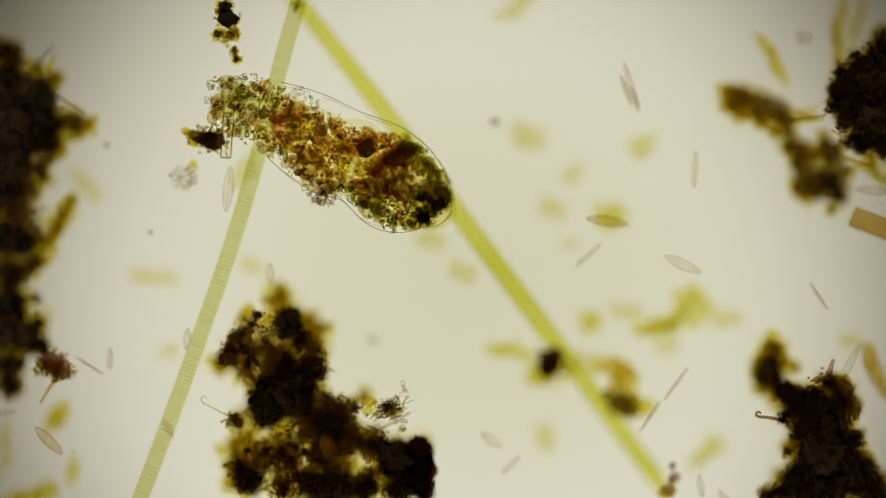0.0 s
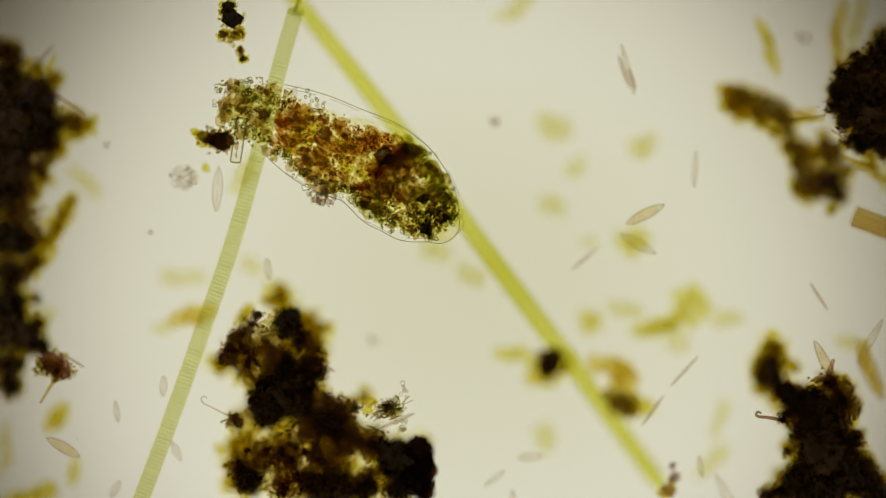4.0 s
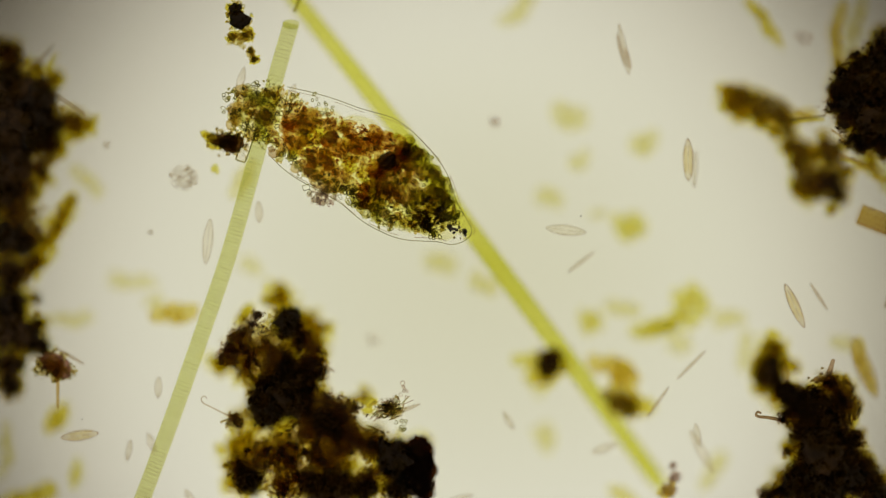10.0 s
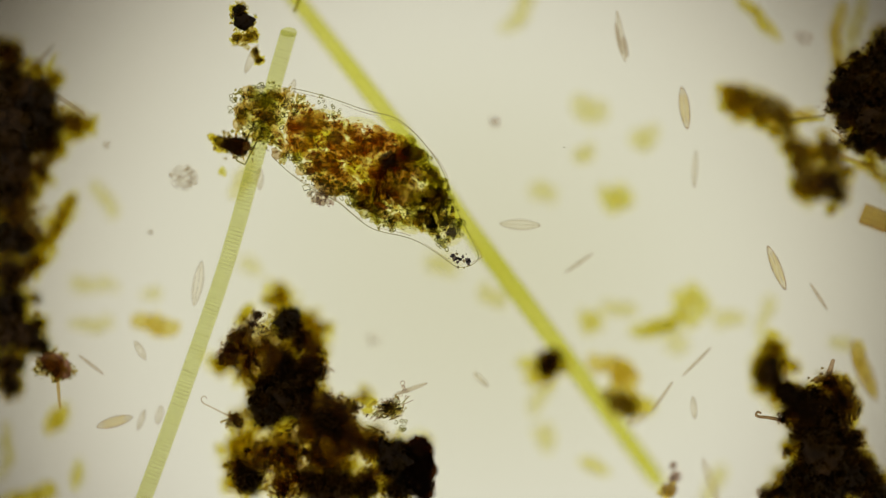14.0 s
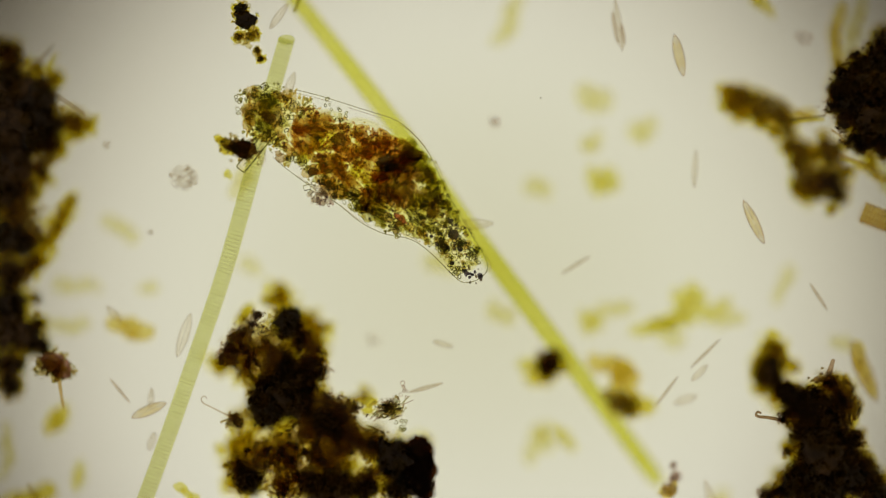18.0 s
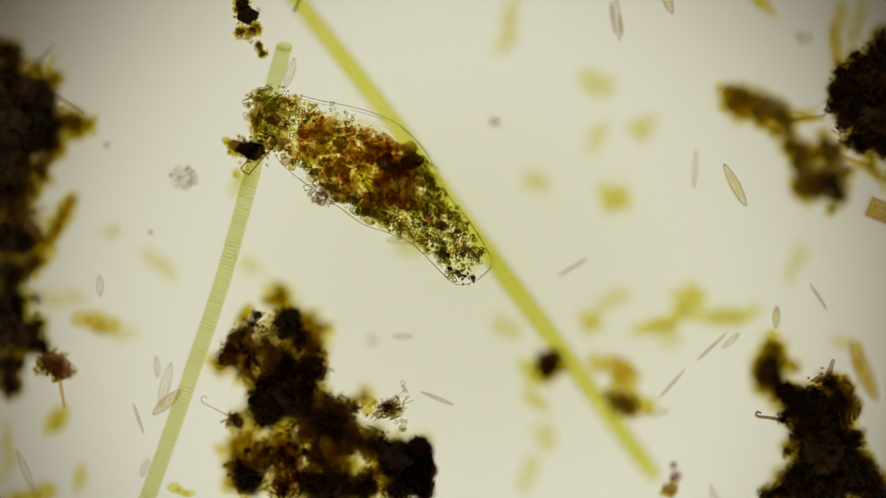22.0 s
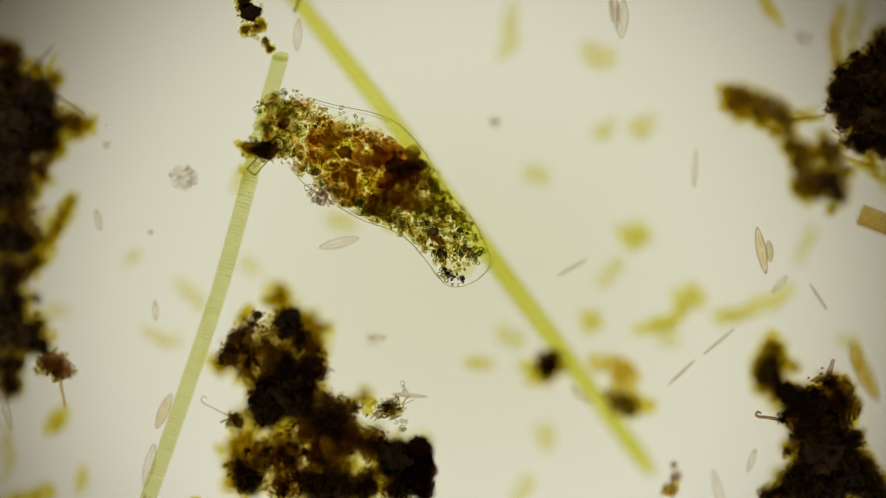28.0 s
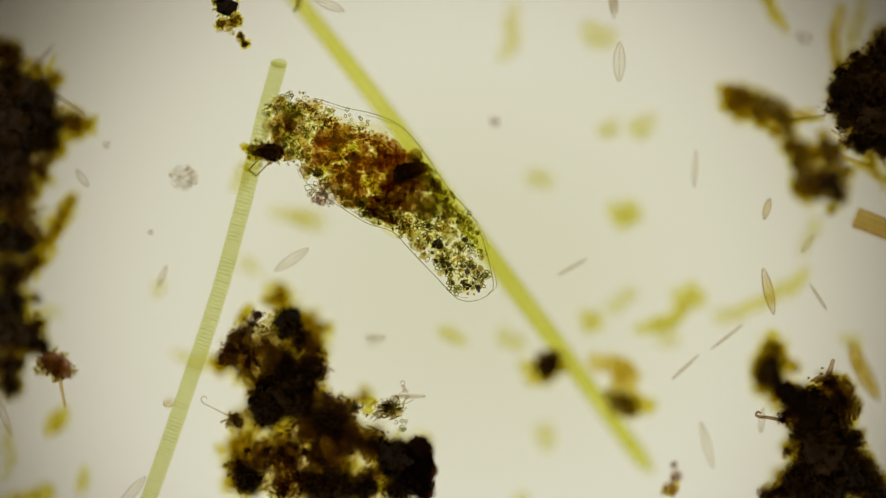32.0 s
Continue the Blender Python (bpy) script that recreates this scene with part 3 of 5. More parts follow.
    # dark vacuoles and the dim mass behind the largest
    for r, mat, h, rows in ((16, VIOLET, -6, [(0, 647, 263), (3, 672, 272), (6, 685, 284), (9, 684, 286), (12, 687, 284), (17, 685, 288), (20, 680, 292), (23, 684, 286), (25.5, 691, 289), (28, 697, 294), (30, 702, 300), (32, 711, 306)]),
                            (27, UMBRA, -16, [(0, 690, 300), (6, 690, 318), (12, 690, 322), (17, 702, 326), (20, 712, 336), (25.5, 714, 330), (32, 712, 320)]),
                            (20, UMBRA, -12, [(0, 700, 330), (6, 686, 290), (12, 690, 300), (17, 690, 302), (23, 700, 302), (32, 705, 312)]),
                            (17, MOSS, -8, [(0, 445, 180), (6, 466, 186), (12, 476, 180), (17, 480, 186), (23, 496, 190), (32, 520, 205)]),
                            (19, UMBRA, -8, [(0, 440, 205), (6, 462, 208), (12, 476, 204), (17, 482, 206), (23, 500, 212), (32, 524, 222)]),
                            (15, MOSS, -4, [(0, 420, 185), (6, 444, 196), (12, 470, 215), (17, 470, 222), (23, 488, 232), (32, 515, 240)]),
                            (10, DUSK, -3, [(0, 467, 202), (9, 470, 205), (19, 480, 210), (32, 515, 222)]),
                            (12, DUSK, -6, [(0, 566, 232), (12, 590, 245), (20, 602, 250), (28, 611, 270), (32, 625, 282)]),
                            (13, UMBRA, -8, [(0, 720, 268), (12, 712, 262), (20, 722, 262), (28, 732, 268), (32, 735, 275)]),
                            (12, UMBRA, -5, [(0, 712, 372), (6, 735, 375), (9, 740, 376), (12, 742, 383), (17, 770, 376), (23, 720, 362), (28, 730, 362), (32, 752, 380)]),
                            (9, VIOLET, -4, [(0, 745, 350), (9, 770, 368), (14.4, 800, 412), (17, 800, 412), (20, 812, 425), (23, 770, 392), (25.5, 768, 400), (28, 768, 410), (30, 798, 452), (32, 775, 432)]),
                            (8, DUSK, 0, [(0, 530, 305), (6, 540, 303), (32, 562, 305)])):
        v, f = lumpy(3, r, r * 0.9, r * 0.7, 0.5, r + h, 2.0)
        flow(placed("vacuole", mesh_of("vacuole", v, f, mat, True), thing, label="inky dark food vacuole" if mat in (VIOLET, DUSK) else ""), rows, FOCUS + h, base)
    # inky grains at the very front
    tip = [(0, 770, 358), (3, 775, 372), (6, 768, 392), (9, 800, 398), (12, 812, 434), (14.4, 816, 464), (17, 836, 486), (20, 832, 486), (23, 818, 490), (28, 804, 490), (32, 832, 506)]
    flow(grains("inky_grain_mass", rng, thing, VIOLET, disc_region(17, 10, 10), 11, (2.6, 4.6), (-4, 4), 1.6, 0.8), tip, FOCUS, base)
    flow(grains("inky_grain_mass", rng, thing, INK, disc_region(24, 15, 10), 12, (1.4, 2.6), (-4, 4), 1.4, 0.8), tip, FOCUS, base)
    # a wine-red splinter carried into the front
    v, f = lumpy(2, 13, 6, 5, 0.4, 9, 2.0)
    flow(placed("food_splinter", mesh_of("food_splinter", v, f, WINE, True), thing, label="wine-red food splinter"), [(0, 632, 322, 0), (9, 640, 345, -20), (17, 700, 380, -40), (20, 730, 395, -50), (23, 764, 384, -55), (25.5, 765, 404, -50), (28, 775, 425, -40), (32, 690, 390, -20)], FOCUS - 1, base)
    # sticky fluff on the flank, with a few clear crystals
    for name, mat, u, v, r, n, size in (("fluff", GREY, 572, 344, 25, 190, (1.6, 4.5)), ("fluff", MAUVE, 578, 352, 18, 26, (1.6, 3.6))):
        ob = grains(name, rng, thing, mat, disc_region(r, r * 0.8), n, size, (-14, 6), 1.6, 0.7)
        ob.matrix_basis = Matrix.Translation(spot(u, v) - base)
    for u, v, turn, sx, sy in ((540, 332, 15, 12, 9), (552, 325, -20, 7, 6), (546, 341, 50, 8, 5), (566, 322, 0, 9, 7)):
        pts = [Vector((x * sx * U / 2, y * sy * U / 2, 0)) for x, y in ((-1, -1), (1, -1), (1, 1), (-1, 1), (-1, -1), (1, -1))]
        flow(placed("crystal", mesh_of("crystal", *tube(pts, [0.9 * U] * 6, 5, False), RING), thing), [(0, u, v, turn), (32, u + 6, v, turn)], FOCUS, base)
    return thing


amoeba()


# ---- debris ----
CHUNKS = {}


def chunk_mesh(mat, kind):
    """One of a few uneven chunks of unit size, shared by all clumps."""
    key = (mat.name, kind)
    if key not in CHUNKS:
        v, f = lumpy(3, 1 / U, 0.8 / U, 0.6 / U, 0.62, 40 + kind, 2.6)
        CHUNKS[key] = mesh_of("chunk", v, f, mat, True)
    return CHUNKS[key]


def debris(cores, brown, ochre, label, seed, grit=900, hairs=30, low=0.0, mats=()):
    """A heap of rotting plant matter: dark cores, brown flakes that let light through, ochre film, grit, hairs and mats of curls."""
    rng = np.random.default_rng(seed)
    u0, v0 = cores[0][:2]
    base = spot(u0, v0, 0)
    thing = new("debris_clump")
    thing.matrix_basis = Matrix.Translation(base)
    tagged(thing, label, "debris")
    every = cores + brown
    area = sum(r * r for *_, r in every)

    def pick_edge(lo, hi, rims=1):
        for _ in range(60):
            k = rng.random() * area
            for u, v, r in every:
                k -= r * r
                if k <= 0:
                    break
            w, q = rng.uniform(0, 6.283), r * rng.uniform(lo, hi)
            x, y = u + q * math.cos(w), v + q * math.sin(w)
            if all(math.hypot(x - a, y - b) > c * lo * 0.98 for a, b, c in every):
                break
        return x - u0, y - v0

    def chunk(name, mat, u, v, r, h, squash=1.0):
        m = Matrix.Translation(spot(u, v, h) - base) @ Euler((rng.uniform(-0.5, 0.5), rng.uniform(-0.5, 0.5), rng.uniform(0, 6.28))).to_matrix().to_4x4()
        ob = placed(name, chunk_mesh(mat, int(rng.integers(0, 6))), thing, m)
        ob.scale = (r * U, r * U, r * U * squash)

    for i, (u, v, r) in enumerate(cores):
        mv, mf = lumpy(4 if r > 26 else 3, r * 0.76, r * 0.76, min(60, r * 0.8), 0.6, seed * 10 + i, 2.0)
        placed("core", mesh_of("core", mv, mf, SOOT if i % 3 else UMBER, True), thing, Matrix.Translation(spot(u, v, max(22, 46 - low + rng.uniform(-26, 14))) - base) @ pose(0, 0, 0, 0, 0, rng.uniform(0, 360)))
        for _ in range(max(2, int(r / 12))):
            w, q = rng.uniform(0, 6.283), r * rng.uniform(0.3, 0.7)
            chunk("chunk", HUMUS, u + q * math.cos(w), v + q * math.sin(w), rng.uniform(0.16, 0.34) * r + 4, max(10, FOCUS - low + rng.uniform(-50, 26)))
    f = FOCUS - low

    def cloud(name, mat, blobs, share, size, high, wide=0.55, flat=0.35):
        """Loose flakes heaped thickest over each blob's middle."""
        rows = [(u, v, r) for u, v, r in blobs for _ in range(int(r * r * 3.14 * share) + 6)]
        order = iter(rows)

        def pick(g):
            u, v, r = next(order)
            q = min(1.25, abs(g.normal(0, wide)) + 0.25 * g.random())
            w = g.uniform(0, 6.283)
            return u - u0 + r * q * math.cos(w), v - v0 + r * q * math.sin(w)
        if rows:
            grains(name, rng, thing, mat, pick, len(rows), size, high, 2.0, flat, jag=0.5)

    for i, (u, v, r) in enumerate(cores):
        if low > 40 and i % 2:
            continue
        mv, mf = lumpy(3, r * 1.0, r * 1.0, 9, 0.6, seed * 31 + i * 2, 2.4)
        placed("film", mesh_of("film", mv, mf, PEAT if i % 2 else OCHRE, True), thing, Matrix.Translation(spot(u, v, 16) - base) @ pose(0, 0, 0, 0, 0, rng.uniform(0, 360)))
    for u, v, r in brown:
        w, q = rng.uniform(0, 6.283), r * 0.3
        chunk("chunk", HUMUS, u + q * math.cos(w), v + q * math.sin(w), r * 1.0, max(14, f + rng.uniform(-62, -40)), 0.2)
    thin = 0.42 if low > 40 else 1.0
    cloud("peat", PEAT, brown, 0.022 * thin, (4.0, 9.0), (max(6, f - 64), max(14, f - 14)))
    cloud("peat", PEAT, brown, 0.026 * thin, (1.3, 3.2), (max(6, f - 14), f + 12))
    cloud("peat_fringe", PEAT, [(u, v, r * 1.08) for u, v, r in cores], 0.020, (2.2, 5.5), (max(6, f - 40), f + 14), 0.5, 0.5)
    cloud("dark_grit", INK, mats, 0.05, (0.8, 2.2), (f - 10, f + 6))
    cloud("ochre_film", OCHRE, ochre, 0.026, (4, 9), (6, 44))
    for i, (u, v, r) in enumerate(ochre):
        mv, mf = lumpy(3, r * 0.8, r * 0.7, 8, 0.7, seed * 17 + i, 2.2)
        placed("film", mesh_of("film", mv, mf, OCHRE, True), thing, Matrix.Translation(spot(u, v, 18) - base) @ pose(0, 0, 0, 0, 0, rng.uniform(0, 360)))
    def pick_any():
        if brown and rng.random() < 0.45:
            u, v, r = brown[int(rng.integers(0, len(brown)))]
            w, q = rng.uniform(0, 6.283), r * math.sqrt(rng.random())
            return u - u0 + q * math.cos(w), v - v0 + q * math.sin(w)
        return pick_edge(0.7, 1.08)

    grains("grit", rng, thing, BROWN, lambda g: pick_any(), int(grit * 0.9), (1.3, 3.4), (max(6, f - 44), f + 10), 2.4, 0.6)
    wide = sum(r * r for *_, r in brown) or 1

    def pick_brown():
        k = rng.random() * wide
        for u, v, r in brown:
            k -= r * r
            if k <= 0:
                break
        w, q = rng.uniform(0, 6.283), r * 1.05 * math.sqrt(rng.random())
        return u - u0 + q * math.cos(w), v - v0 + q * math.sin(w)

    for name, mat, share, size in (("tan_grit", SAND, 0.030, (1.2, 3.2)), ("dark_grit", INK, 0.012, (1.0, 2.6))):
        grains(name, rng, thing, mat, lambda g: pick_brown(), int(wide * 3.14 * share), size, (f - 14, f + 14), 2.8, 0.5)
    grains("crust", rng, thing, BROWN, lambda g: pick_edge(0.6, 0.94), grit // 5, (2, 5), (max(6, f - 50), f), 2.0, 0.7)
    grains("ochre_fringe", rng, thing, OCHRE, lambda g: pick_edge(0.8, 1.12), grit // 4, (4, 8), (8, max(16, f - 22)), 1.8, 0.5)
    hv, hf = [], []
    starts = [pick_edge(0.84, 1.02) for _ in range(hairs * 4)]
    starts += [(u - u0 + rng.uniform(-0.8, 0.8) * r, v - v0 + rng.uniform(-0.8, 0.8) * r) for u, v, r in brown for _ in range(7)]
    starts += [(u - u0 + rng.normal(0, 0.5) * r, v - v0 + rng.normal(0, 0.5) * r) for u, v, r in mats for _ in range(int(r * 7))]
    for x, y in starts:
        w, ln = rng.uniform(0, 6.283), rng.uniform(4, 11)
        p = spot(u0 + x, v0 + y, f + rng.uniform(-12, 8)) - base
        bend = rng.uniform(2.5, 6.0) * (1 if rng.random() < 0.5 else -1)
        pts = []
        for _ in range(8):
            pts.append(p.copy())
            p = p + Vector((math.cos(w), math.sin(w), 0)) * (ln / 7 * U)
            w += bend / 7 + rng.normal(0, 0.15)
        tv, tf = tube(pts, [k * U for k in (0.8, 0.8, 0.8, 0.75, 0.75, 0.7, 0.6, 0.4)], 5)
        hf += [[a + len(hv) for a in q] for q in tf]
        hv += tv
    tagged(placed("hairs", mesh_of("hairs", hv, hf, DUSK), thing), kind="stuff")
    return thing


debris([(15, 200, 70), (60, 180, 45), (60, 225, 50), (20, 290, 50), (95, 222, 26), (20, 140, 30), (10, 345, 36), (15, 420, 36), (45, 435, 22), (20, 480, 28), (20, 535, 36), (68, 530, 9),
        (25, 585, 42), (55, 600, 30), (80, 616, 16), (18, 645, 26), (35, 645, 16), (22, 682, 24)],
       [(85, 270, 20), (100, 255, 18), (30, 100, 20), (10, 90, 22), (75, 300, 16), (45, 380, 28), (45, 340, 26), (60, 420, 25), (45, 490, 16), (62, 468, 14), (70, 575, 10), (130, 215, 18), (80, 150, 14)],
       [(105, 140, 14), (152, 220, 18), (140, 240, 14), (112, 265, 14), (82, 318, 12), (66, 345, 12), (72, 460, 18), (90, 435, 18), (105, 405, 18), (118, 380, 17), (130, 355, 12), (60, 480, 14), (82, 572, 9), (70, 118, 12)],
       "black-brown clump of rotting plant debris with ochre fringe", 1, 500, 10, 32)
debris([(505, 700, 58), (470, 725, 34), (545, 665, 26), (575, 745, 34), (510, 572, 30), (530, 602, 20), (590, 868, 46), (598, 768, 16), (652, 862, 22), (555, 862, 28), (640, 868, 26), (698, 812, 38), (680, 795, 18), (705, 865, 30),
        (440, 852, 28), (428, 832, 20), (462, 700, 24), (562, 662, 14), (512, 640, 26), (475, 680, 22)],
       [(470, 615, 36), (440, 640, 26), (490, 640, 26), (555, 710, 30), (605, 722, 24), (500, 795, 31), (458, 803, 24), (590, 790, 34), (622, 776, 24), (505, 856, 32),
        (650, 842, 18), (430, 825, 26), (425, 608, 22), (420, 745, 16), (545, 600, 18), (560, 625, 20), (546, 642, 18), (640, 778, 26), (666, 774, 20), (652, 798, 14), (618, 758, 20), (540, 770, 30), (410, 632, 16), (562, 806, 17), (578, 826, 14), (522, 816, 15), (545, 838, 15)],
       [(497, 522, 24), (480, 532, 14), (520, 556, 20), (548, 566, 18), (568, 582, 17), (560, 602, 10), (432, 562, 12), (385, 640, 13), (395, 652, 14), (430, 665, 16), (450, 672, 14), (420, 790, 26), (440, 775, 20), (415, 820, 20),
        (412, 858, 16), (620, 818, 14), (590, 815, 12), (648, 700, 12), (755, 782, 12)],
       "tall black-brown clump of debris with amber gaps", 2, 1300, 30, 0, [(392, 632, 10), (404, 616, 14), (416, 600, 15), (432, 585, 15), (448, 572, 14), (456, 558, 9), (572, 655, 12), (580, 705, 13), (605, 718, 15),
        (628, 722, 12), (568, 640, 8), (415, 742, 10), (685, 720, 12), (600, 798, 12), (688, 838, 10), (762, 858, 8), (540, 802, 8), (490, 808, 20), (525, 838, 20), (468, 830, 16), (556, 812, 12), (500, 868, 16), (612, 738, 12), (545, 690, 9)])


def straws():
    """Straw-like torn fibres in the thin lower part of the tall clump."""
    rng = np.random.default_rng(88)
    thing = new("straw_tuft")
    thing.matrix_basis = Matrix.Translation(spot(530, 835, 0))
    tagged(thing, "tuft of torn amber plant fibres in a debris clump", "debris")
    for i in range(90):
        u, v = rng.normal(0, 30), rng.normal(0, 22)
        ln, w = rng.uniform(10, 28), rng.normal(1.75 if u > 0 else 0.6, 0.5)
        d = Vector((math.cos(w), math.sin(w), rng.uniform(-0.3, 0.3))) * ln * U
        side = Vector((-d.y, d.x, 0)) * rng.uniform(-0.2, 0.2)
        at = Vector((u * U, -v * U, (FOCUS + rng.uniform(-8, 9)) * U))
        r = rng.uniform(0.7, 1.5) * U
        placed("straw", mesh_of("straw", *tube([at - d * 0.5, at - d * 0.15 + side, at + d * 0.2 + side, at + d * 0.5], [r * 0.5, r, r, r * 0.4], 6), (BROWN, PEAT, OCHRE, DUSK)[i % 4], True), thing)


straws()


def spores():
    """Round brown cells stuck to the top of the black clump."""
    thing = new("spore_cluster")
    thing.matrix_basis = Matrix.Translation(spot(1450, 672, 0))
    tagged(thing, "few round brown spores stuck on a black debris clump", "spore")
    for i, (u, v, r) in enumerate(((1446, 673, 7), (1453, 662, 3), (1437, 674, 3), (1461, 680, 5.5), (1477, 674, 4.5), (1431, 669, 2.5), (1484, 680, 4), (1470, 688, 5), (1458, 690, 4), (1490, 690, 3.5), (1455, 652, 2.5))):
        mv, mf = lumpy(2, r, r, r, 0.18, 360 + i)
        placed("spore", mesh_of("spore", mv, mf, DUSK if i in (0, 3) else BROWN, True), thing, Matrix.Translation(spot(u, v, FOCUS - 3) - spot(1450, 672, 0)))


spores()
mahogany = new("debris_flake")
mahogany.matrix_basis = Matrix.Translation(spot(745, 825, 0))
tagged(mahogany, "black flake of bark with mahogany-brown edges on debris", "debris")
for i, (u, v, a, b) in enumerate(((738, 826, 27, 48), (748, 836, 22, 36), (742, 796, 24, 18), (752, 868, 15, 16))):
    mv, mf = lumpy(4, a, b, 16, 0.5, 300 + i, 2.4)
    placed("bark_layer", mesh_of("bark_layer", mv, mf, MAHOGANY, True), mahogany, Matrix.Translation(spot(u, v, 62 - 3 * i) - spot(745, 825, 0)))
mv, mf = lumpy(4, 24, 42, 18, 0.5, 309, 2.2)
placed("dark_heart", mesh_of("dark_heart", mv, mf, SOOT, True), mahogany, Matrix.Translation(spot(733, 838, 46) - spot(745, 825, 0)), "black heart of the flake")

debris([(1540, 150, 50), (1500, 180, 34), (1490, 145, 24), (1545, 215, 40), (1520, 250, 24), (1560, 90, 34), (1575, 200, 50), (1515, 120, 22), (1475, 190, 14)],
       [(1490, 215, 16), (1550, 260, 14), (1470, 160, 10), (1562, 275, 16)], [(1478, 118, 7), (1535, 284, 9)],
       "jet black ragged clump of debris", 3, 700, 40, 0, [(1470, 190, 12), (1478, 170, 10), (1484, 128, 9), (1512, 98, 8), (1500, 250, 13), (1525, 262, 12), (1548, 255, 9), (1490, 225, 10)])
arm = debris([(1464, 322, 19), (1480, 340, 13), (1420, 322, 10), (1360, 190, 9)],
             [(1335, 182, 22), (1360, 190, 21), (1382, 200, 15), (1312, 172, 14), (1388, 216, 13), (1390, 236, 12), (1400, 254, 14), (1416, 266, 18), (1416, 290, 18), (1422, 318, 23), (1456, 256, 13), (1466, 274, 17), (1466, 300, 25), (1472, 330, 26), (1446, 326, 20), (1440, 344, 13), (1484, 352, 12)],
             [(1286, 166, 20), (1288, 188, 16), (1308, 202, 16), (1340, 216, 14), (1370, 236, 12), (1384, 262, 12), (1404, 290, 12), (1406, 335, 13), (1420, 350, 12), (1466, 374, 10), (1496, 300, 9), (1484, 262, 10), (1440, 272, 12)],
             "blurred amber-brown clump of debris with a curved arm", 4, 300, 6, 54)
for i, (u, v, r) in enumerate(((1296, 170, 22), (1314, 188, 22), (1340, 198, 18), (1372, 214, 14), (1400, 208, 14), (1428, 204, 14), (1438, 266, 18), (1452, 240, 12))):
    mv, mf = lumpy(3, r, r * 0.8, 9, 0.5, 700 + i, 2.0)
    placed("amber_film", mesh_of("amber_film", mv, mf, ORANGE, True), arm, Matrix.Translation(spot(u, v, 22) - spot(1464, 322, 0)))
debris([(1455, 800, 55), (1415, 702, 22), (1440, 700, 16), (1465, 748, 30), (1492, 785, 25), (1508, 778, 16), (1520, 816, 20), (1420, 850, 40), (1496, 850, 42), (1534, 858, 28), (1540, 838, 17), (1556, 872, 22), (1452, 714, 24), (1478, 722, 16), (1400, 720, 18), (1385, 735, 12), (1455, 850, 50),
        (1360, 875, 16), (1415, 770, 25), (1395, 865, 25)],
       [(1385, 690, 16), (1480, 690, 24), (1495, 715, 22), (1462, 672, 14), (1405, 745, 16), (1526, 822, 15), (1420, 735, 22), (1435, 725, 20), (1400, 702, 18), (1388, 690, 15), (1425, 715, 18), (1508, 772, 14)],
       [(1370, 705, 14), (1390, 790, 12), (1375, 840, 14), (1405, 650, 10)],
       "black clump of debris with a crust of brown cells", 5, 1000, 40, 0, [(1470, 680, 10), (1484, 692, 12), (1492, 712, 12), (1500, 745, 9), (1512, 770, 8), (1385, 742, 8), (1392, 800, 7), (1378, 868, 14), (1350, 876, 10), (1410, 705, 8), (1440, 690, 8)])
debris([(1358, 668, 24), (1366, 642, 18), (1375, 680, 16)], [(1358, 655, 24), (1366, 630, 16), (1380, 690, 14)], [(1360, 612, 18), (1375, 615, 14), (1340, 640, 14), (1340, 660, 15), (1345, 688, 13), (1388, 640, 12)],
       "blurred olive tuft of debris", 6, 160, 4, 50)


def small_debris(lobes, label, rows, seed, dark, grit, n, h=FOCUS):
    """A little loose clump that drifts."""
    rng = np.random.default_rng(seed)
    u0, v0 = rows[0][1:3]
    thing = new("debris_bit")
    tagged(thing, label, "debris")
    if dark is not MAUVE:
        def between(g):
            i = int(g.integers(0, max(1, len(lobes) - 1)))
            (a, b, r), (c, d, q) = lobes[i], lobes[min(i + 1, len(lobes) - 1)]
            k = g.random()
            w = (r + (q - r) * k) * 0.75
            return a + (c - a) * k + g.normal(0, 0.6) * w - u0, b + (d - b) * k + g.normal(0, 0.6) * w - v0
        grains("peat", rng, thing, PEAT, between, 16 * len(lobes), (2.0, 5.0), (-14, 10), 2.4, 0.4)
    for i, (u, v, r) in enumerate(lobes):
        at = Matrix.Translation(spot(u, v, h) - spot(u0, v0, h))
        mv, mf = lumpy(3, r * 0.85, r * 0.7, r * 0.5, 0.7, seed * 9 + i * 5, 2.2)
        lump = dark if i < 2 else (HUMUS if r > 8 else OLIVE)
        placed("lump", mesh_of("lump", mv, mf, dark if dark in (MAUVE, DUSK, HUMUS) else lump, True), thing, at @ pose(0, 0, 0, 0, 0, rng.uniform(0, 360)))
        if dark is not MAUVE:
            grains("peat", rng, thing, PEAT, disc_region(r * 1.15, r), int(r * 1.5), (1.8, 4), (-14, 10), 2.2, 0.4, at=at)
        grains("grit", rng, thing, grit, disc_region(r * 1.3, r * 1.2), int(n * (1.4 if r > 8 else 0.5)), (1.3, 3.4), (-12, 12), 2.2, 0.6, at=at)
        if r > 8 or dark is MAUVE:
            grains("cell_mass", rng, thing, grit if grit is MAUVE else BROWN, disc_region(r * 1.1, r), n // 2, (1.6, 3.6), (-10, 10), 1.5, 0.8, at=at)
        hoops("empty_cells", rng, thing, MAUVE if dark is MAUVE else RING, disc_region(r * 1.2, r * 1.1), max(3, int(r / 2.5)), (1.8, 3.4), (-8, 8)).matrix_basis = at
    flow(thing, rows, h)
    return thing


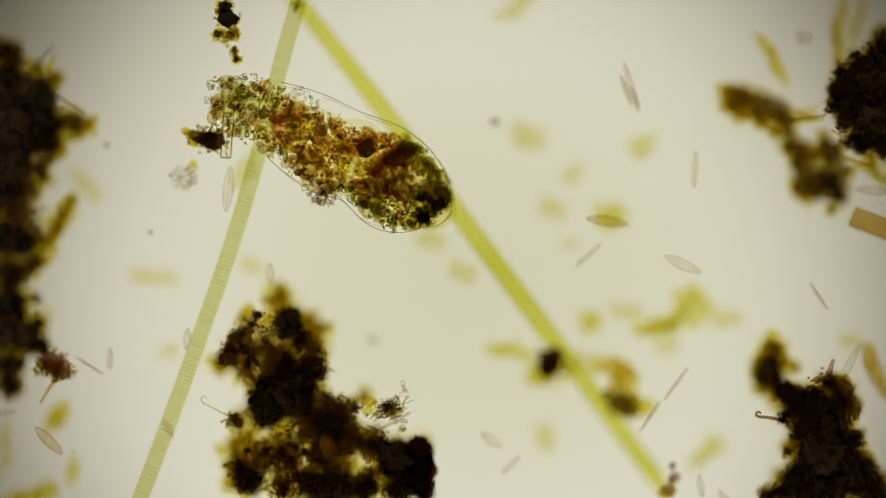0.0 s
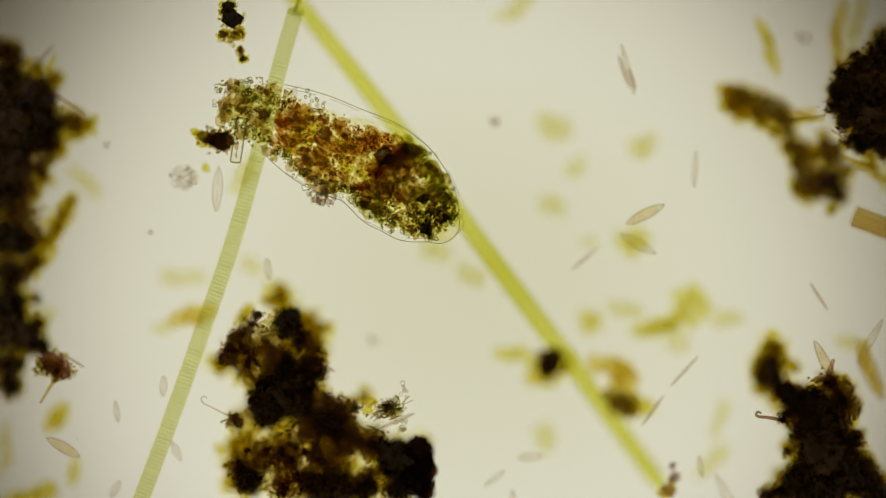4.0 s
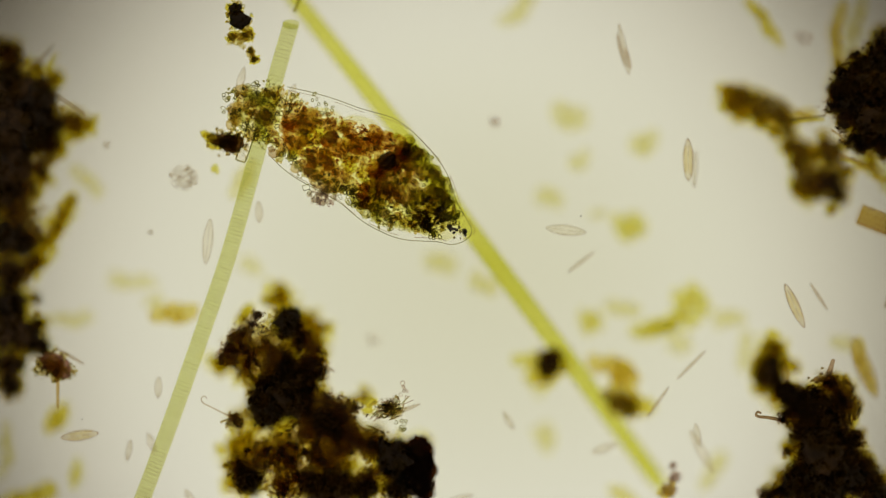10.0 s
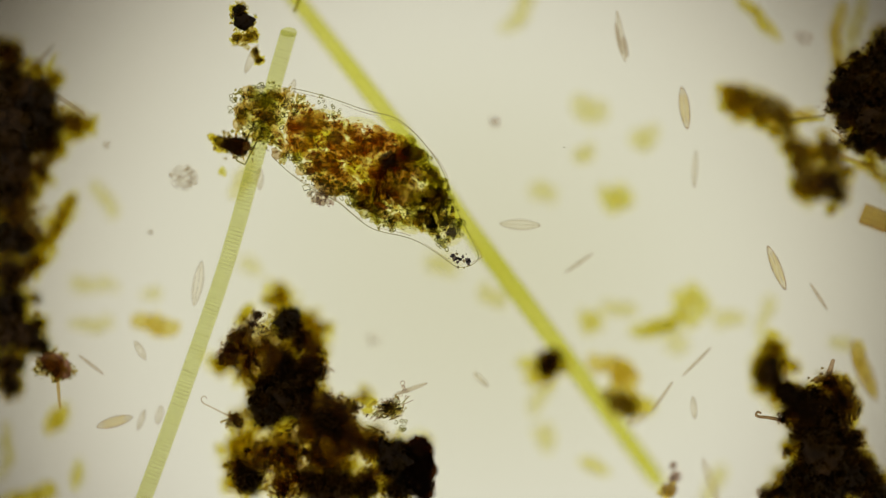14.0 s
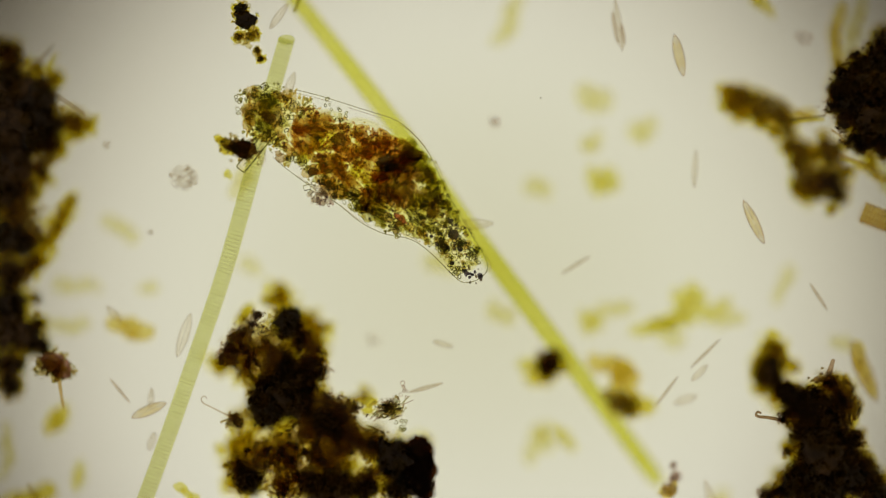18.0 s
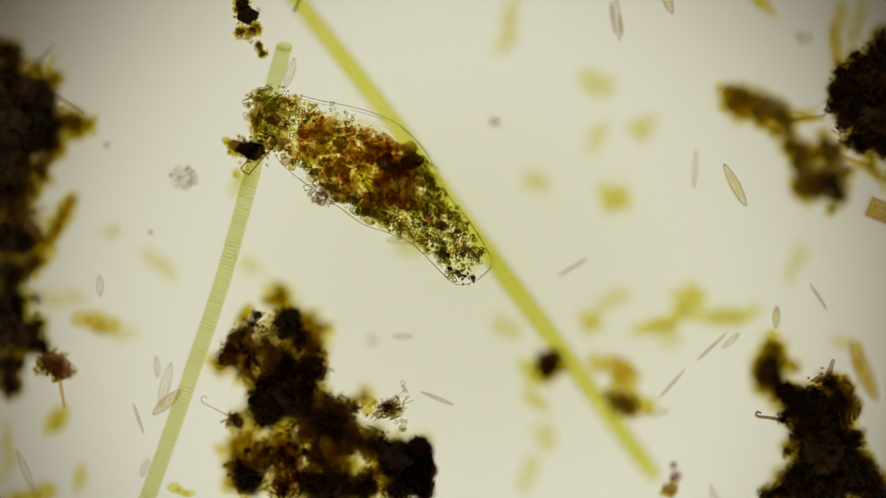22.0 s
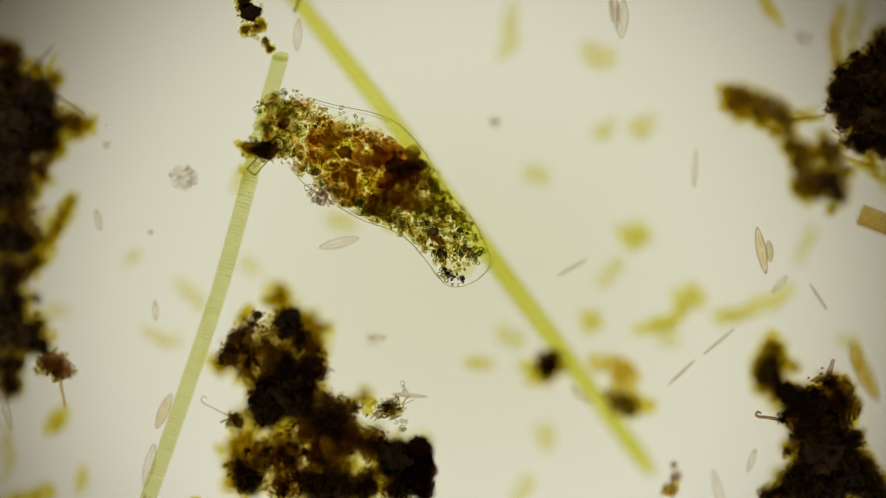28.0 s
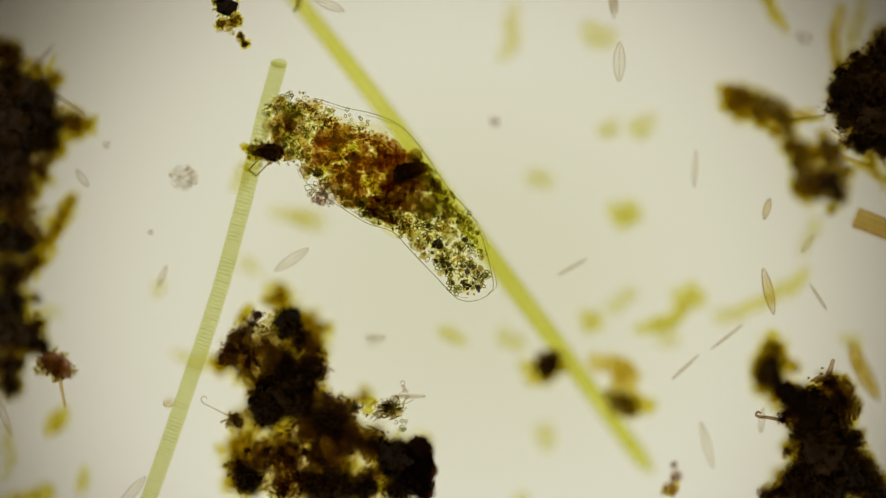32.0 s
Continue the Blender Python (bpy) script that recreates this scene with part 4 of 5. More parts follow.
small_debris([(402, 32, 20), (398, 10, 12), (412, 62, 12), (385, 60, 7), (415, 90, 5), (418, 106, 6)], "small black and ochre bit of debris with a trailing tail",
             [(0, 404, 26, 0), (6, 415, 26, 5), (13, 430, 31, 9), (19, 435, 27, 9), (23, 438, 18, 10), (27.5, 442, 16, 16), (30, 434, 8, 16), (32, 400, 5, 14)], 31, SOOT, OCHRE, 30)
CRESCENT = [(0, 365, 246, 0), (6, 388, 248, 0), (9, 396, 250, 0), (13, 408, 255, 0), (19, 425, 262, -4), (23, 441, 264, 0), (28, 460, 264, 6), (32, 470, 268, 8)]


def crescent():
    """A bent flake of bark that the tail drags along: dark and thick at one end, a thin ochre tip at the other."""
    rng = np.random.default_rng(32)
    thing = new("debris_flake")
    tagged(thing, "dark brown crescent flake of debris with an ochre tip", "debris")
    for i, (x, y, a, b, c, m) in enumerate(((10, 2, 22, 15, 9, BARK), (2, 0, 18, 13, 8, BARK), (-14, -2, 18, 10, 7, BROWN), (-28, -8, 12, 8, 5, OCHRE), (-20, 4, 14, 9, 5, OCHRE), (-36, -14, 8, 6, 4, OCHRE), (14, 14, 12, 6, 5, BROWN))):
        mv, mf = lumpy(3, a, b, c, 0.55, 320 + i, 2.4)
        placed("bark_layer", mesh_of("bark_layer", mv, mf, m, True), thing, pose(x * U, -y * U, -8 * U, 0, 0, -18 * (x < -10)))
    grains("fringe", rng, thing, OLIVE, disc_region(36, 17, 8), 40, (1.4, 3.2), (-10, 2), 2.2, 0.5)
    grains("crumbs", rng, thing, BROWN, lambda g: (8 + g.normal(0, 14), 3 + g.normal(0, 9)), 90, (1.6, 4.0), (-10, 6), 2.0, 0.6)
    grains("crumbs", rng, thing, AMBER, lambda g: (16 + g.normal(0, 10), 12 + g.normal(0, 7)), 30, (1.2, 3.0), (-8, 6), 2.6, 0.5)
    flow(thing, CRESCENT, FOCUS - 4)


crescent()
small_debris([(1183, 868, 14), (1192, 845, 10), (1190, 825, 6)], "little mauve and amber bit of debris", [(0, 1187, 855), (32, 1190, 853)], 33, MAUVE, MAUVE, 12, 54)
small_debris([(92, 640, 22), (112, 655, 18), (76, 652, 16), (100, 662, 14)], "purple-brown cluster of debris cells", [(0, 95, 648), (32, 96, 647)], 34, PLUM, BROWN, 12, 68)


def loose_cluster():
    """Clear empty cells and splinters caught in a loose spiky heap."""
    rng = np.random.default_rng(35)
    thing = new("cell_cluster")
    thing.matrix_basis = Matrix.Translation(spot(690, 722))
    tagged(thing, "loose spiky cluster of clear grey-brown empty cells", "debris")
    for i in range(46):
        u, v = rng.normal(-2, 17), rng.normal(0, 11)
        v -= 0.35 * u
        ln, w = rng.uniform(8, 26), rng.normal(0.45, 0.5)
        d = Vector((math.cos(w), math.sin(w), rng.uniform(-0.2, 0.2))) * ln * U
        at = Vector((u * U, -v * U, rng.uniform(-9, 7) * U))
        m = (MAUVE, DUSK, BROWN, OLIVE, RING)[i % 5]
        placed("splinter", mesh_of("splinter", *tube([at - d * 0.5, at - d * 0.2, at + d * 0.2, at + d * 0.5], [k * rng.uniform(0.8, 1.7) * U for k in (0.4, 1, 1, 0.4)], 6), m, True), thing)
    hoops("empty_cells", rng, thing, RING, disc_region(30, 16, -15), 26, (2.6, 5.0), (-6, 6))
    hoops("empty_cells", rng, thing, RING, lambda g: (21 + g.normal(0, 5), 28 + g.normal(0, 6)), 9, (2.6, 4.6), (-6, 6))
    hoops("empty_cells", rng, thing, MAUVE, lambda g: (24 + g.normal(0, 4), -26 + g.normal(0, 14)), 8, (2.2, 4.0), (-6, 6))
    for i, (x, y, a, b) in enumerate(((-38, -10, 15, 8), (-40, 6, 11, 8), (6, 8, 18, 10))):
        mv, mf = lumpy(3, a, b, 6, 0.4, 340 + i, 2.0)
        placed("ochre_scrap", mesh_of("ochre_scrap", mv, mf, OCHRE if i < 2 else PEAT, True), thing, pose(x * U, -y * U, (-16 - 4 * i) * U))
    grains("grit", rng, thing, BROWN, disc_region(34, 18, -15), 60, (1.2, 2.6), (-8, 6), 2.0, 0.6)


loose_cluster()
small_debris([(974, 640, 27), (970, 650, 20), (980, 632, 16)], "round dark spore in an ochre halo", [(0, 975, 640), (32, 972, 644)], 36, DUSK, OCHRE, 40, 24)
small_debris([(1100, 716, 24), (1114, 720, 20), (1086, 706, 20)], "dark blurred spore cluster", [(0, 1100, 712), (32, 1102, 712)], 37, HUMUS, OCHRE, 40, 24)


# ---- diatoms ----
def spindle_outline(length, width, n=28, blunt=0.8):
    pts = []
    for i in range(n):
        w = 2 * math.pi * i / n
        x = math.cos(w)
        y = math.copysign(abs(math.sin(w)) ** (1.0 + blunt * 0.7), math.sin(w))
        pts.append((x * length / 2, y * width / 2))
    return pts


def diatom(length, width, rows, h=FOCUS, golden=False, label="", blunt=0.8, rim=1.0, wall=None):
    """A boat-shaped glass cell: two valves, a dark girdle rim, a middle line and sometimes golden plastids."""
    thing = new("diatom")
    leaf = NEEDLE if width < 7 else (GOLD if golden else SILICA)
    tagged(thing, label or "clear boat-shaped diatom with a fine brown outline", "diatom", "drifting diatoms")
    out = spindle_outline(length, width, 32, blunt)
    n = len(out)
    edge = wall or (RIM if golden else (NEEDLE if width < 7 else PALE_RIM))
    thick, top = max(1.5, width * 0.28), None
    for name, s in (("upper_valve", 1), ("lower_valve", -1)):
        verts = [Vector((x * U, y * U, 0)) for x, y in out] + [Vector((x * 0.7 * U, y * 0.7 * U, s * thick * 0.8 * U)) for x, y in out] + [Vector((x * 0.3 * U, y * 0.3 * U, s * thick * U)) for x, y in out]
        faces = [(i, (i + 1) % n, n + (i + 1) % n, n + i)[::s] for i in range(n)]
        faces += [(n + i, n + (i + 1) % n, 2 * n + (i + 1) % n, 2 * n + i)[::s] for i in range(n)]
        faces.append(tuple(range(2 * n, 3 * n))[::s])
        valve = placed(name, mesh_of(name, verts, faces, leaf, True), thing)
        top = valve if s == 1 else top
    loop = [Vector((x * U, y * U, 0)) for x, y in out]
    loop += loop[:2]
    tv, tf = tube(loop, [rim * U] * len(loop), 6, False)
    placed("girdle", mesh_of("girdle", tv, tf, edge, True), thing)
    if width > 9:
        tv, tf = tube([Vector((x * length * U, 0, thick * U * 0.9)) for x in (-0.38, -0.06)], [0.6 * U] * 2, 5)
        placed("raphe", mesh_of("raphe", tv, tf, edge), top)
        tv, tf = tube([Vector((x * length * U, 0, thick * U * 0.9)) for x in (0.06, 0.38)], [0.6 * U] * 2, 5)
        placed("raphe", mesh_of("raphe", tv, tf, edge), top)
    if golden:
        for s in (1, -1):
            mv, mf = lumpy(2, length * 0.36, width * 0.17, thick * 0.5, 0.12, 5 + s)
            placed("plastid", mesh_of("plastid", mv, mf, PLASTID, True), thing, pose(0, s * width * 0.22 * U, 0))
    flow(thing, rows, h)
    return thing


def glide(length, width, h, gold, rows):
    """A diatom with the label that suits its shape."""
    label = "slim needle-shaped clear diatom" if width < 12 else ("boat-shaped diatom with golden plastids and brown rim" if gold else "")
    return diatom(length, width * 0.85, rows, h, gold, label)


glide(75, 20, 67, True, ((0, 1075, 392, -8), (2, 1105, 391, 10), (3.5, 1132, 384, 24), (6, 1183, 352, 35), (8, 1212, 322, 66), (9, 1219, 306, 84), (11, 1216, 258, 92), (13, 1213, 215, 96), (16.5, 1206, 130, 100), (19, 1197, 75, 105), (21.5, 1180, 2, 110), (25, 1165, -60, 110), (32, 1150, -110, 110)))
glide(72, 20, 67, False, ((0, 1208, 468, -25), (3, 1146, 436, -34), (6, 1092, 426, -12), (9, 1022, 411, -8), (11, 982, 405, -5), (13, 940, 400, -3), (16.5, 872, 395, 0), (19, 810, 402, 4), (22, 720, 422, 6), (25, 664, 421, 8), (28, 600, 430, 14), (30, 558, 440, 20), (32, 516, 460, 34)))
glide(84, 19, 70, True, ((0, 1503, 705, -68), (3, 1468, 655, -64), (5.5, 1449, 622, -63), (7, 1436, 600, -64), (9, 1415, 560, -65), (11, 1398, 524, -67), (13, 1382, 490, -68), (16.5, 1352, 430, -66), (19, 1322, 370, -63), (21, 1305, 338, -62), (22.5, 1300, 326, -62), (25, 1322, 372, -70), (27.5, 1344, 432, -79), (30, 1357, 485, -79), (32, 1360, 516, -77)))
glide(66, 10, 58, False, ((0, 1230, 300, 87), (32, 1230, 299, 87)))
glide(56, 5, 65, False, ((0, 1449, 525, -57), (32, 1448, 526, -57)))
glide(92, 12, 63, False, ((0, 1117, 155, -74), (3, 1112, 130, -75), (6, 1109, 111, -76), (13, 1100, 70, -80), (19, 1094, 40, -82), (25, 1090, 18, -85), (28, 1087, 8, -85), (32, 1083, -12, -85)))
glide(58, 8, 63, False, ((0, 1108, 160, -70), (6, 1102, 112, -72), (13, 1096, 75, -78), (19, 1087, 45, -80), (28, 1082, 12, -85), (32, 1080, -5, -85)))
glide(40, 8, 63, False, ((0, 1124, 172, -70), (6, 1116, 126, -72), (13, 1108, 88, -78), (19, 1101, 56, -80), (28, 1094, 22, -85), (32, 1090, 4, -85)))
glide(70, 24, 69, False, ((0, 1140, -140, 80), (20, 1120, -60, 82), (25, 1108, -10, 84), (27.5, 1102, 28, 86), (30, 1098, 62, 88), (32, 1096, 110, 89)))
glide(80, 20, 67, False, ((0, 404, 335, 84), (6, 378, 336, 87), (9, 371, 402, 85), (13, 355, 485, 81), (17, 333, 566, 75), (19, 317, 620, 71), (21, 300, 660, 75), (23, 283, 705, 75), (25, 264, 760, 76), (28, 264, 824, 76), (29, 259, 838, 72), (30.2, 255, 851, 64), (31.4, 243, 866, 54), (32, 232, 874, 50)))
glide(66, 20, 67, True, ((0, 87, 780, -45), (2, 104, 797, -58), (4, 113, 792, -30), (6, 123, 781, -3), (9, 132, 775, 6), (13, 188, 752, 14), (16.5, 240, 735, 20), (19, 277, 720, 26), (21, 292, 712, 36), (23, 297, 713, 46), (25, 298, 712, 56), (28, 290, 728, 67), (29, 292, 732, 70, 12), (30.2, 293, 733, 71, 42), (30.8, 295, 723, 72, 60), (31.4, 297, 716, 72, 78), (32, 298, 714, 72, 80)))
glide(38, 11, 63, False, ((0, 195, 636, 88), (3, 202, 706, 95), (6, 217, 770, 100), (9, 224, 802, 85), (13, 246, 756, 70), (17, 262, 716, 82), (19, 272, 695, 88), (23, 278, 632, 95), (28, 275, 550, 92), (32, 288, 488, 70)))
glide(38, 14, 67, False, ((0, 331, 600, 85), (3, 296, 650, 88), (6, 284, 728, 84), (9, 286, 700, 80), (11, 270, 672, 100), (13, 257, 640, 115), (16.5, 219, 574, 130), (19, 191, 546, 135), (21, 176, 520, 105), (23, 178, 490, 88), (28, 174, 390, 103), (32, 146, 316, 125)))
glide(38, 14, 65, False, ((0, 478, 485, 92), (6, 468, 455, 97), (9, 458, 395, 95), (13, 459, 330, 90), (20, 465, 260, 90), (32, 470, 230, 90)))
glide(60, 5, 55, False, ((0, 1041, 452, 42), (6, 1032, 461, 40), (13, 1026, 465, 36), (19, 1018, 470, 32), (25, 1013, 474, 30), (32, 1013, 473, 29)))
glide(66, 5, 65, False, ((0, 1150, 738, 57), (6, 1158, 722, 54), (13, 1170, 705, 55), (19, 1182, 690, 52), (23, 1192, 676, 47), (28, 1206, 660, 44), (32, 1213, 650, 43)))
glide(72, 5, 65, False, ((0, 1196, 680, 54), (6, 1217, 650, 46), (13, 1230, 643, 45), (19, 1252, 622, 44), (23, 1262, 612, 42), (28, 1272, 605, 40), (32, 1286, 597, 38)))
glide(38, 13, 68, True, ((0, 1395, 690, -80), (13, 1388, 655, -80), (19, 1381, 620, -82), (23, 1369, 540, -95), (25, 1360, 501, -92), (28, 1362, 445, -85), (32, 1357, 370, -105)))
glide(40, 12, 66, False, ((0, 1240, 860, 100), (9, 1236, 780, 100), (14, 1228, 722, 95), (19, 1247, 645, 40), (23, 1310, 590, 40), (25, 1336, 563, 40), (28, 1380, 503, 48), (32, 1429, 432, 55)))
glide(86, 18, 58, False, ((0, 1292, 905, -62), (6, 1272, 845, -62), (9, 1240, 795, -60), (13, 1255, 838, -70), (19, 1262, 895, -72), (25, 1275, 900, -74), (28, 1272, 872, -75), (32, 1251, 788, -75)))
glide(56, 16, 69, False, ((0, 515, 180, 70), (19, 512, 150, 70), (23, 514, 120, 75), (25, 517, 98, 80), (28, 527, 62, 87), (30, 528, 36, 88), (32, 530, -10, 88)))
glide(60, 18, 69, False, ((0, 540, -90, 0), (24, 530, -40, 0), (28, 542, -12, 0), (30, 554, 4, -6), (32, 582, 9, -22)))
glide(54, 14, 70, False, ((0, 398, 170, 80), (9, 420, 150, 76), (11, 430, 140, 74), (13, 436, 122, 70), (17, 484, 42, 55), (19, 503, 16, 52), (21, 530, -24, 45), (32, 600, -90, 40)))
glide(56, 5, 65, False, ((0, 160, 648, -32), (6, 120, 632, -30), (9, 122, 630, -30), (13, 150, 640, -35), (16.5, 195, 670, -45), (19, 223, 706, -55), (23, 250, 758, -73), (28, 262, 900, -75), (32, 262, 940, -75)))
glide(76, 14, 67, False, ((0, 90, 980, -60), (17, 70, 900, -66), (21, 50, 852, -68), (23, 41, 814, -66), (25, 25, 776, -65), (28, 12, 725, -76), (32, 8, 735, -70)))
glide(44, 9, 57, False, ((0, 904, 823, 45), (3, 882, 843, 40), (6, 858, 856, 30), (8, 835, 870, 20), (10, 815, 882, 15), (14, 780, 910, 10), (32, 700, 980, 0)))
glide(36, 11, 57, False, ((0, 915, 960, -85), (6, 907, 840, -85), (8, 909, 790, -80), (10, 900, 745, -60), (12, 880, 708, -50), (14, 851, 672, -45), (19, 766, 602, -10), (23, 700, 596, 0), (32, 665, 598, 0)))
glide(44, 17, 55, False, ((0, 869, 779, -35), (3, 921, 809, 8), (6, 979, 809, -3), (8, 1028, 806, 12), (10, 1069, 794, 20), (12, 1104, 773, 25), (14, 1129, 742, 30), (17, 1191, 717, 15), (19, 1223, 703, 22), (21, 1182, 722, 5), (23, 1142, 732, 5), (25, 1091, 730, -20), (28, 1028, 700, -40), (29, 1008, 693, -32), (31, 970, 655, -30), (32, 957, 650, -30)))
glide(44, 12, 65, False, ((0, 1290, 960, 70), (20, 1290, 950, 70), (25, 1309, 863, 65), (28, 1330, 815, 72), (29, 1335, 796, 75), (31, 1344, 766, 80), (32, 1348, 745, 85)))
glide(64, 16, 65, False, ((0, 1545, 338, -5), (6, 1520, 288, -8), (13, 1550, 300, -30), (19, 1558, 312, -25), (32, 1590, 300, -20)))
glide(90, 14, 67, False, ((0, 1500, 650, 62), (6, 1557, 575, 60), (13, 1600, 480, 60), (32, 1620, 480, 60)))
glide(38, 13, 64, False, ((0, 298, 758, -62), (6, 320, 822, -66), (9, 333, 866, -60), (12, 346, 912, -60), (32, 380, 980, -60)))
glide(34, 14, 62, False, ((0, 205, 920, 60), (6, 205, 852, 62), (9, 250, 822, 118), (12, 285, 724, 80), (17, 272, 770, 75), (20, 263, 803, 70), (23, 254, 842, 70), (28, 250, 910, 70), (32, 250, 950, 70)))
glide(32, 12, 56, False, ((0, 14, 730, 10), (6, -30, 730, 10), (32, -60, 730, 10)))

diatom(62, 6, ((0, 700, 745, 30), (9, 712, 735, 20), (13, 722, 690, 20), (17, 745, 688, 16), (19, 762, 686, 12), (21, 775, 700, -15), (23, 770, 707, -24), (28, 725, 700, -5), (32, 722, 702, 0)), 70, False, "slim needle-shaped clear diatom")
diatom(80, 18, ((0, 402, 240, 86), (6, 430, 250, 78), (9, 437, 248, 72), (13, 442, 250, 66), (19, 452, 272, 50), (28, 470, 276, 48), (32, 474, 278, 46)), 84, False, "clear blunt rod-shaped diatom dragged by the amoeba's tail", -1.4, 1.3, RING)


# ---- blurred algae far out of focus ----
def soft_cell(length, width, rows, h, mat, label, lumps=3, seed=0):
    """A little colony of yellow algal cells."""
    rng = np.random.default_rng(100 + seed)
    thing = new("algal_colony")
    tagged(thing, label, "alga", "drifting yellow algae")
    for i in range(lumps):
        x = ((i + 0.5) / lumps - 0.5) * length * 0.8
        mv, mf = lumpy(3, length / lumps * rng.uniform(0.55, 0.85), width / 2 * rng.uniform(0.6, 1.0), min(width, 18) / 2, 0.3, seed * 5 + i)
        placed("algal_cell", mesh_of("algal_cell", mv, mf, mat, True), thing, pose(x * U, rng.uniform(-0.16, 0.16) * width * U, rng.uniform(0, 6) * U, 0, 0, rng.uniform(-25, 25)))
    flow(thing, rows, h)
    return thing


COLOURS = {"yellow_cell": "blurred yellow algal colony", "pale_yellow_cell": "faint pale yellow algal colony", "ochre_film": "blurred ochre algal colony", "amber_cell": "blurred amber-brown algal colony"}


def colony(seed, length, width, h, mat, rows):
    return soft_cell(length, width, rows, h, mat, COLOURS[mat.name] + " drifting in the water", 3 if length > 42 else 2, seed)


colony(0, 56, 58, 8, YELLOW, ((0, 1222, 532), (32, 1220, 530)))
colony(1, 104, 32, 10, YELLOW, ((0, 1172, 572, 22), (13, 1168, 575, 22), (32, 1175, 570, 25)))
colony(2, 46, 50, 6, YELLOW, ((0, 1045, 573), (32, 1047, 572)))
colony(3, 86, 52, 14, ORANGE, ((0, 1078, 648, -22), (32, 1080, 645, -22)))
colony(4, 66, 62, 18, ORANGE, ((0, 1104, 672, 70), (32, 1106, 668, 70)))
colony(5, 60, 36, 20, OCHRE, ((0, 1128, 718), (32, 1132, 716)))
colony(6, 76, 66, 6, OCHRE, ((0, 972, 655), (32, 970, 655)))
colony(7, 90, 34, 14, YELLOW, ((0, 905, 622, -5), (6, 928, 632, -5), (9, 945, 636, 0), (13, 960, 642, 0), (32, 962, 648, 0)))
colony(8, 150, 28, 8, YELLOW, ((0, 1200, 570, 18), (13, 1195, 572, 20), (19, 1240, 556, 10), (23, 1290, 558, 0), (28, 1340, 540, 20), (32, 1372, 518, 28)))
colony(9, 54, 66, 6, YELLOW, ((0, 1082, 386, 20), (3, 1114, 420, 30), (6, 1132, 440, 40), (9, 1121, 416, 20), (13, 1099, 366, 20), (17, 1072, 326, 15), (19, 1066, 322, 10), (21, 1080, 340, 10), (25, 1110, 392, 20), (28, 1125, 420, 25), (30, 1121, 417, 25), (32, 1108, 382, 25)))
colony(10, 50, 46, 150, PALE, ((0, 978, 370), (6, 978, 360), (13, 965, 342), (19, 952, 330), (28, 950, 310), (32, 956, 318)))
colony(11, 40, 44, 10, PALE, ((0, 1012, 312), (6, 1020, 295), (13, 1030, 280), (19, 1050, 250), (32, 1076, 230)))
colony(12, 46, 38, 6, PALE, ((0, 1180, 612), (6, 1205, 608), (13, 1200, 612), (19, 1190, 600), (32, 1182, 600)))
colony(13, 86, 36, 4, PALE, ((0, 1250, 800, 30), (6, 1258, 822, 50), (13, 1258, 850, 60), (19, 1262, 910, 60), (32, 1262, 950, 60)))
colony(14, 112, 26, 14, OCHRE, ((0, 1366, 109, -60), (3, 1361, 92, -65), (6, 1354, 75, -80), (9, 1352, 45, -60), (13, 1345, 42, -45), (19, 1330, -10, -45), (25, 1340, 0, -50), (28, 1352, 8, -55), (32, 1362, 18, -55)))
colony(15, 112, 26, 34, ORANGE, ((0, 1548, 660, -65), (9, 1528, 650, -68), (13, 1527, 655, -68), (32, 1526, 658, -62)))
glide(116, 34, 44, True, ((0, 1548, 660, -65), (9, 1528, 650, -68), (13, 1527, 655, -68), (32, 1526, 658, -62)))
colony(16, 100, 34, 150, PALE, ((0, 272, 494, -4), (6, 335, 496, 0), (9, 262, 500, -4), (13, 176, 506, 0), (19, 126, 510, 0), (23, 100, 540, 5), (32, 60, 560, 10)))
colony(17, 84, 46, 26, ORANGE, ((0, 480, 560, 30), (6, 310, 556, 20), (11, 305, 553, 10), (13, 285, 566, 0), (17, 246, 580, -12), (19, 215, 577, -3), (21, 188, 572, -5), (23, 150, 566, 0), (28, 60, 590, 0), (32, 20, 600, 0)))
colony(18, 80, 30, 145, PALE, ((0, 150, 330, -50), (9, 150, 320, -45), (13, 178, 345, -60), (19, 228, 422, -35), (23, 298, 485, -45), (28, 340, 525, -50), (32, 520, 385, -20)))
colony(19, 40, 36, 4, PALE, ((0, 446, 470), (32, 442, 470)))
colony(20, 34, 30, 6, PALE, ((0, 300, 620), (13, 270, 520), (19, 260, 500), (23, 190, 395), (28, 235, 455, 40), (32, 280, 510, 60)))
colony(21, 80, 30, 10, PALE, ((0, 60, 560, 0), (9, 110, 565, 0), (13, 168, 575, 0), (19, 120, 580, 0), (23, 230, 590, -15), (25, 240, 586, -20), (28, 285, 600, -20), (32, 340, 640, -20)))
colony(22, 130, 40, 12, OCHRE, ((0, 55, 876, 12), (32, 50, 880, 12)))
colony(23, 110, 26, 14, PALE, ((0, 14, 795, 80), (32, 20, 800, 85)))
colony(24, 52, 20, 62, YELLOW, ((0, 330, 960, -35), (15, 330, 920, -35), (17, 332, 888, -35), (19, 326, 868, -36), (21, 318, 868, -25), (23, 330, 876, -20), (25, 350, 878, -15), (28, 360, 892, -10), (32, 380, 920, 0)))
colony(25, 34, 60, 12, OCHRE, ((0, 104, 740), (32, 104, 748)))
colony(26, 30, 44, 8, YELLOW, ((0, 132, 832, 20), (32, 150, 850, 20)))
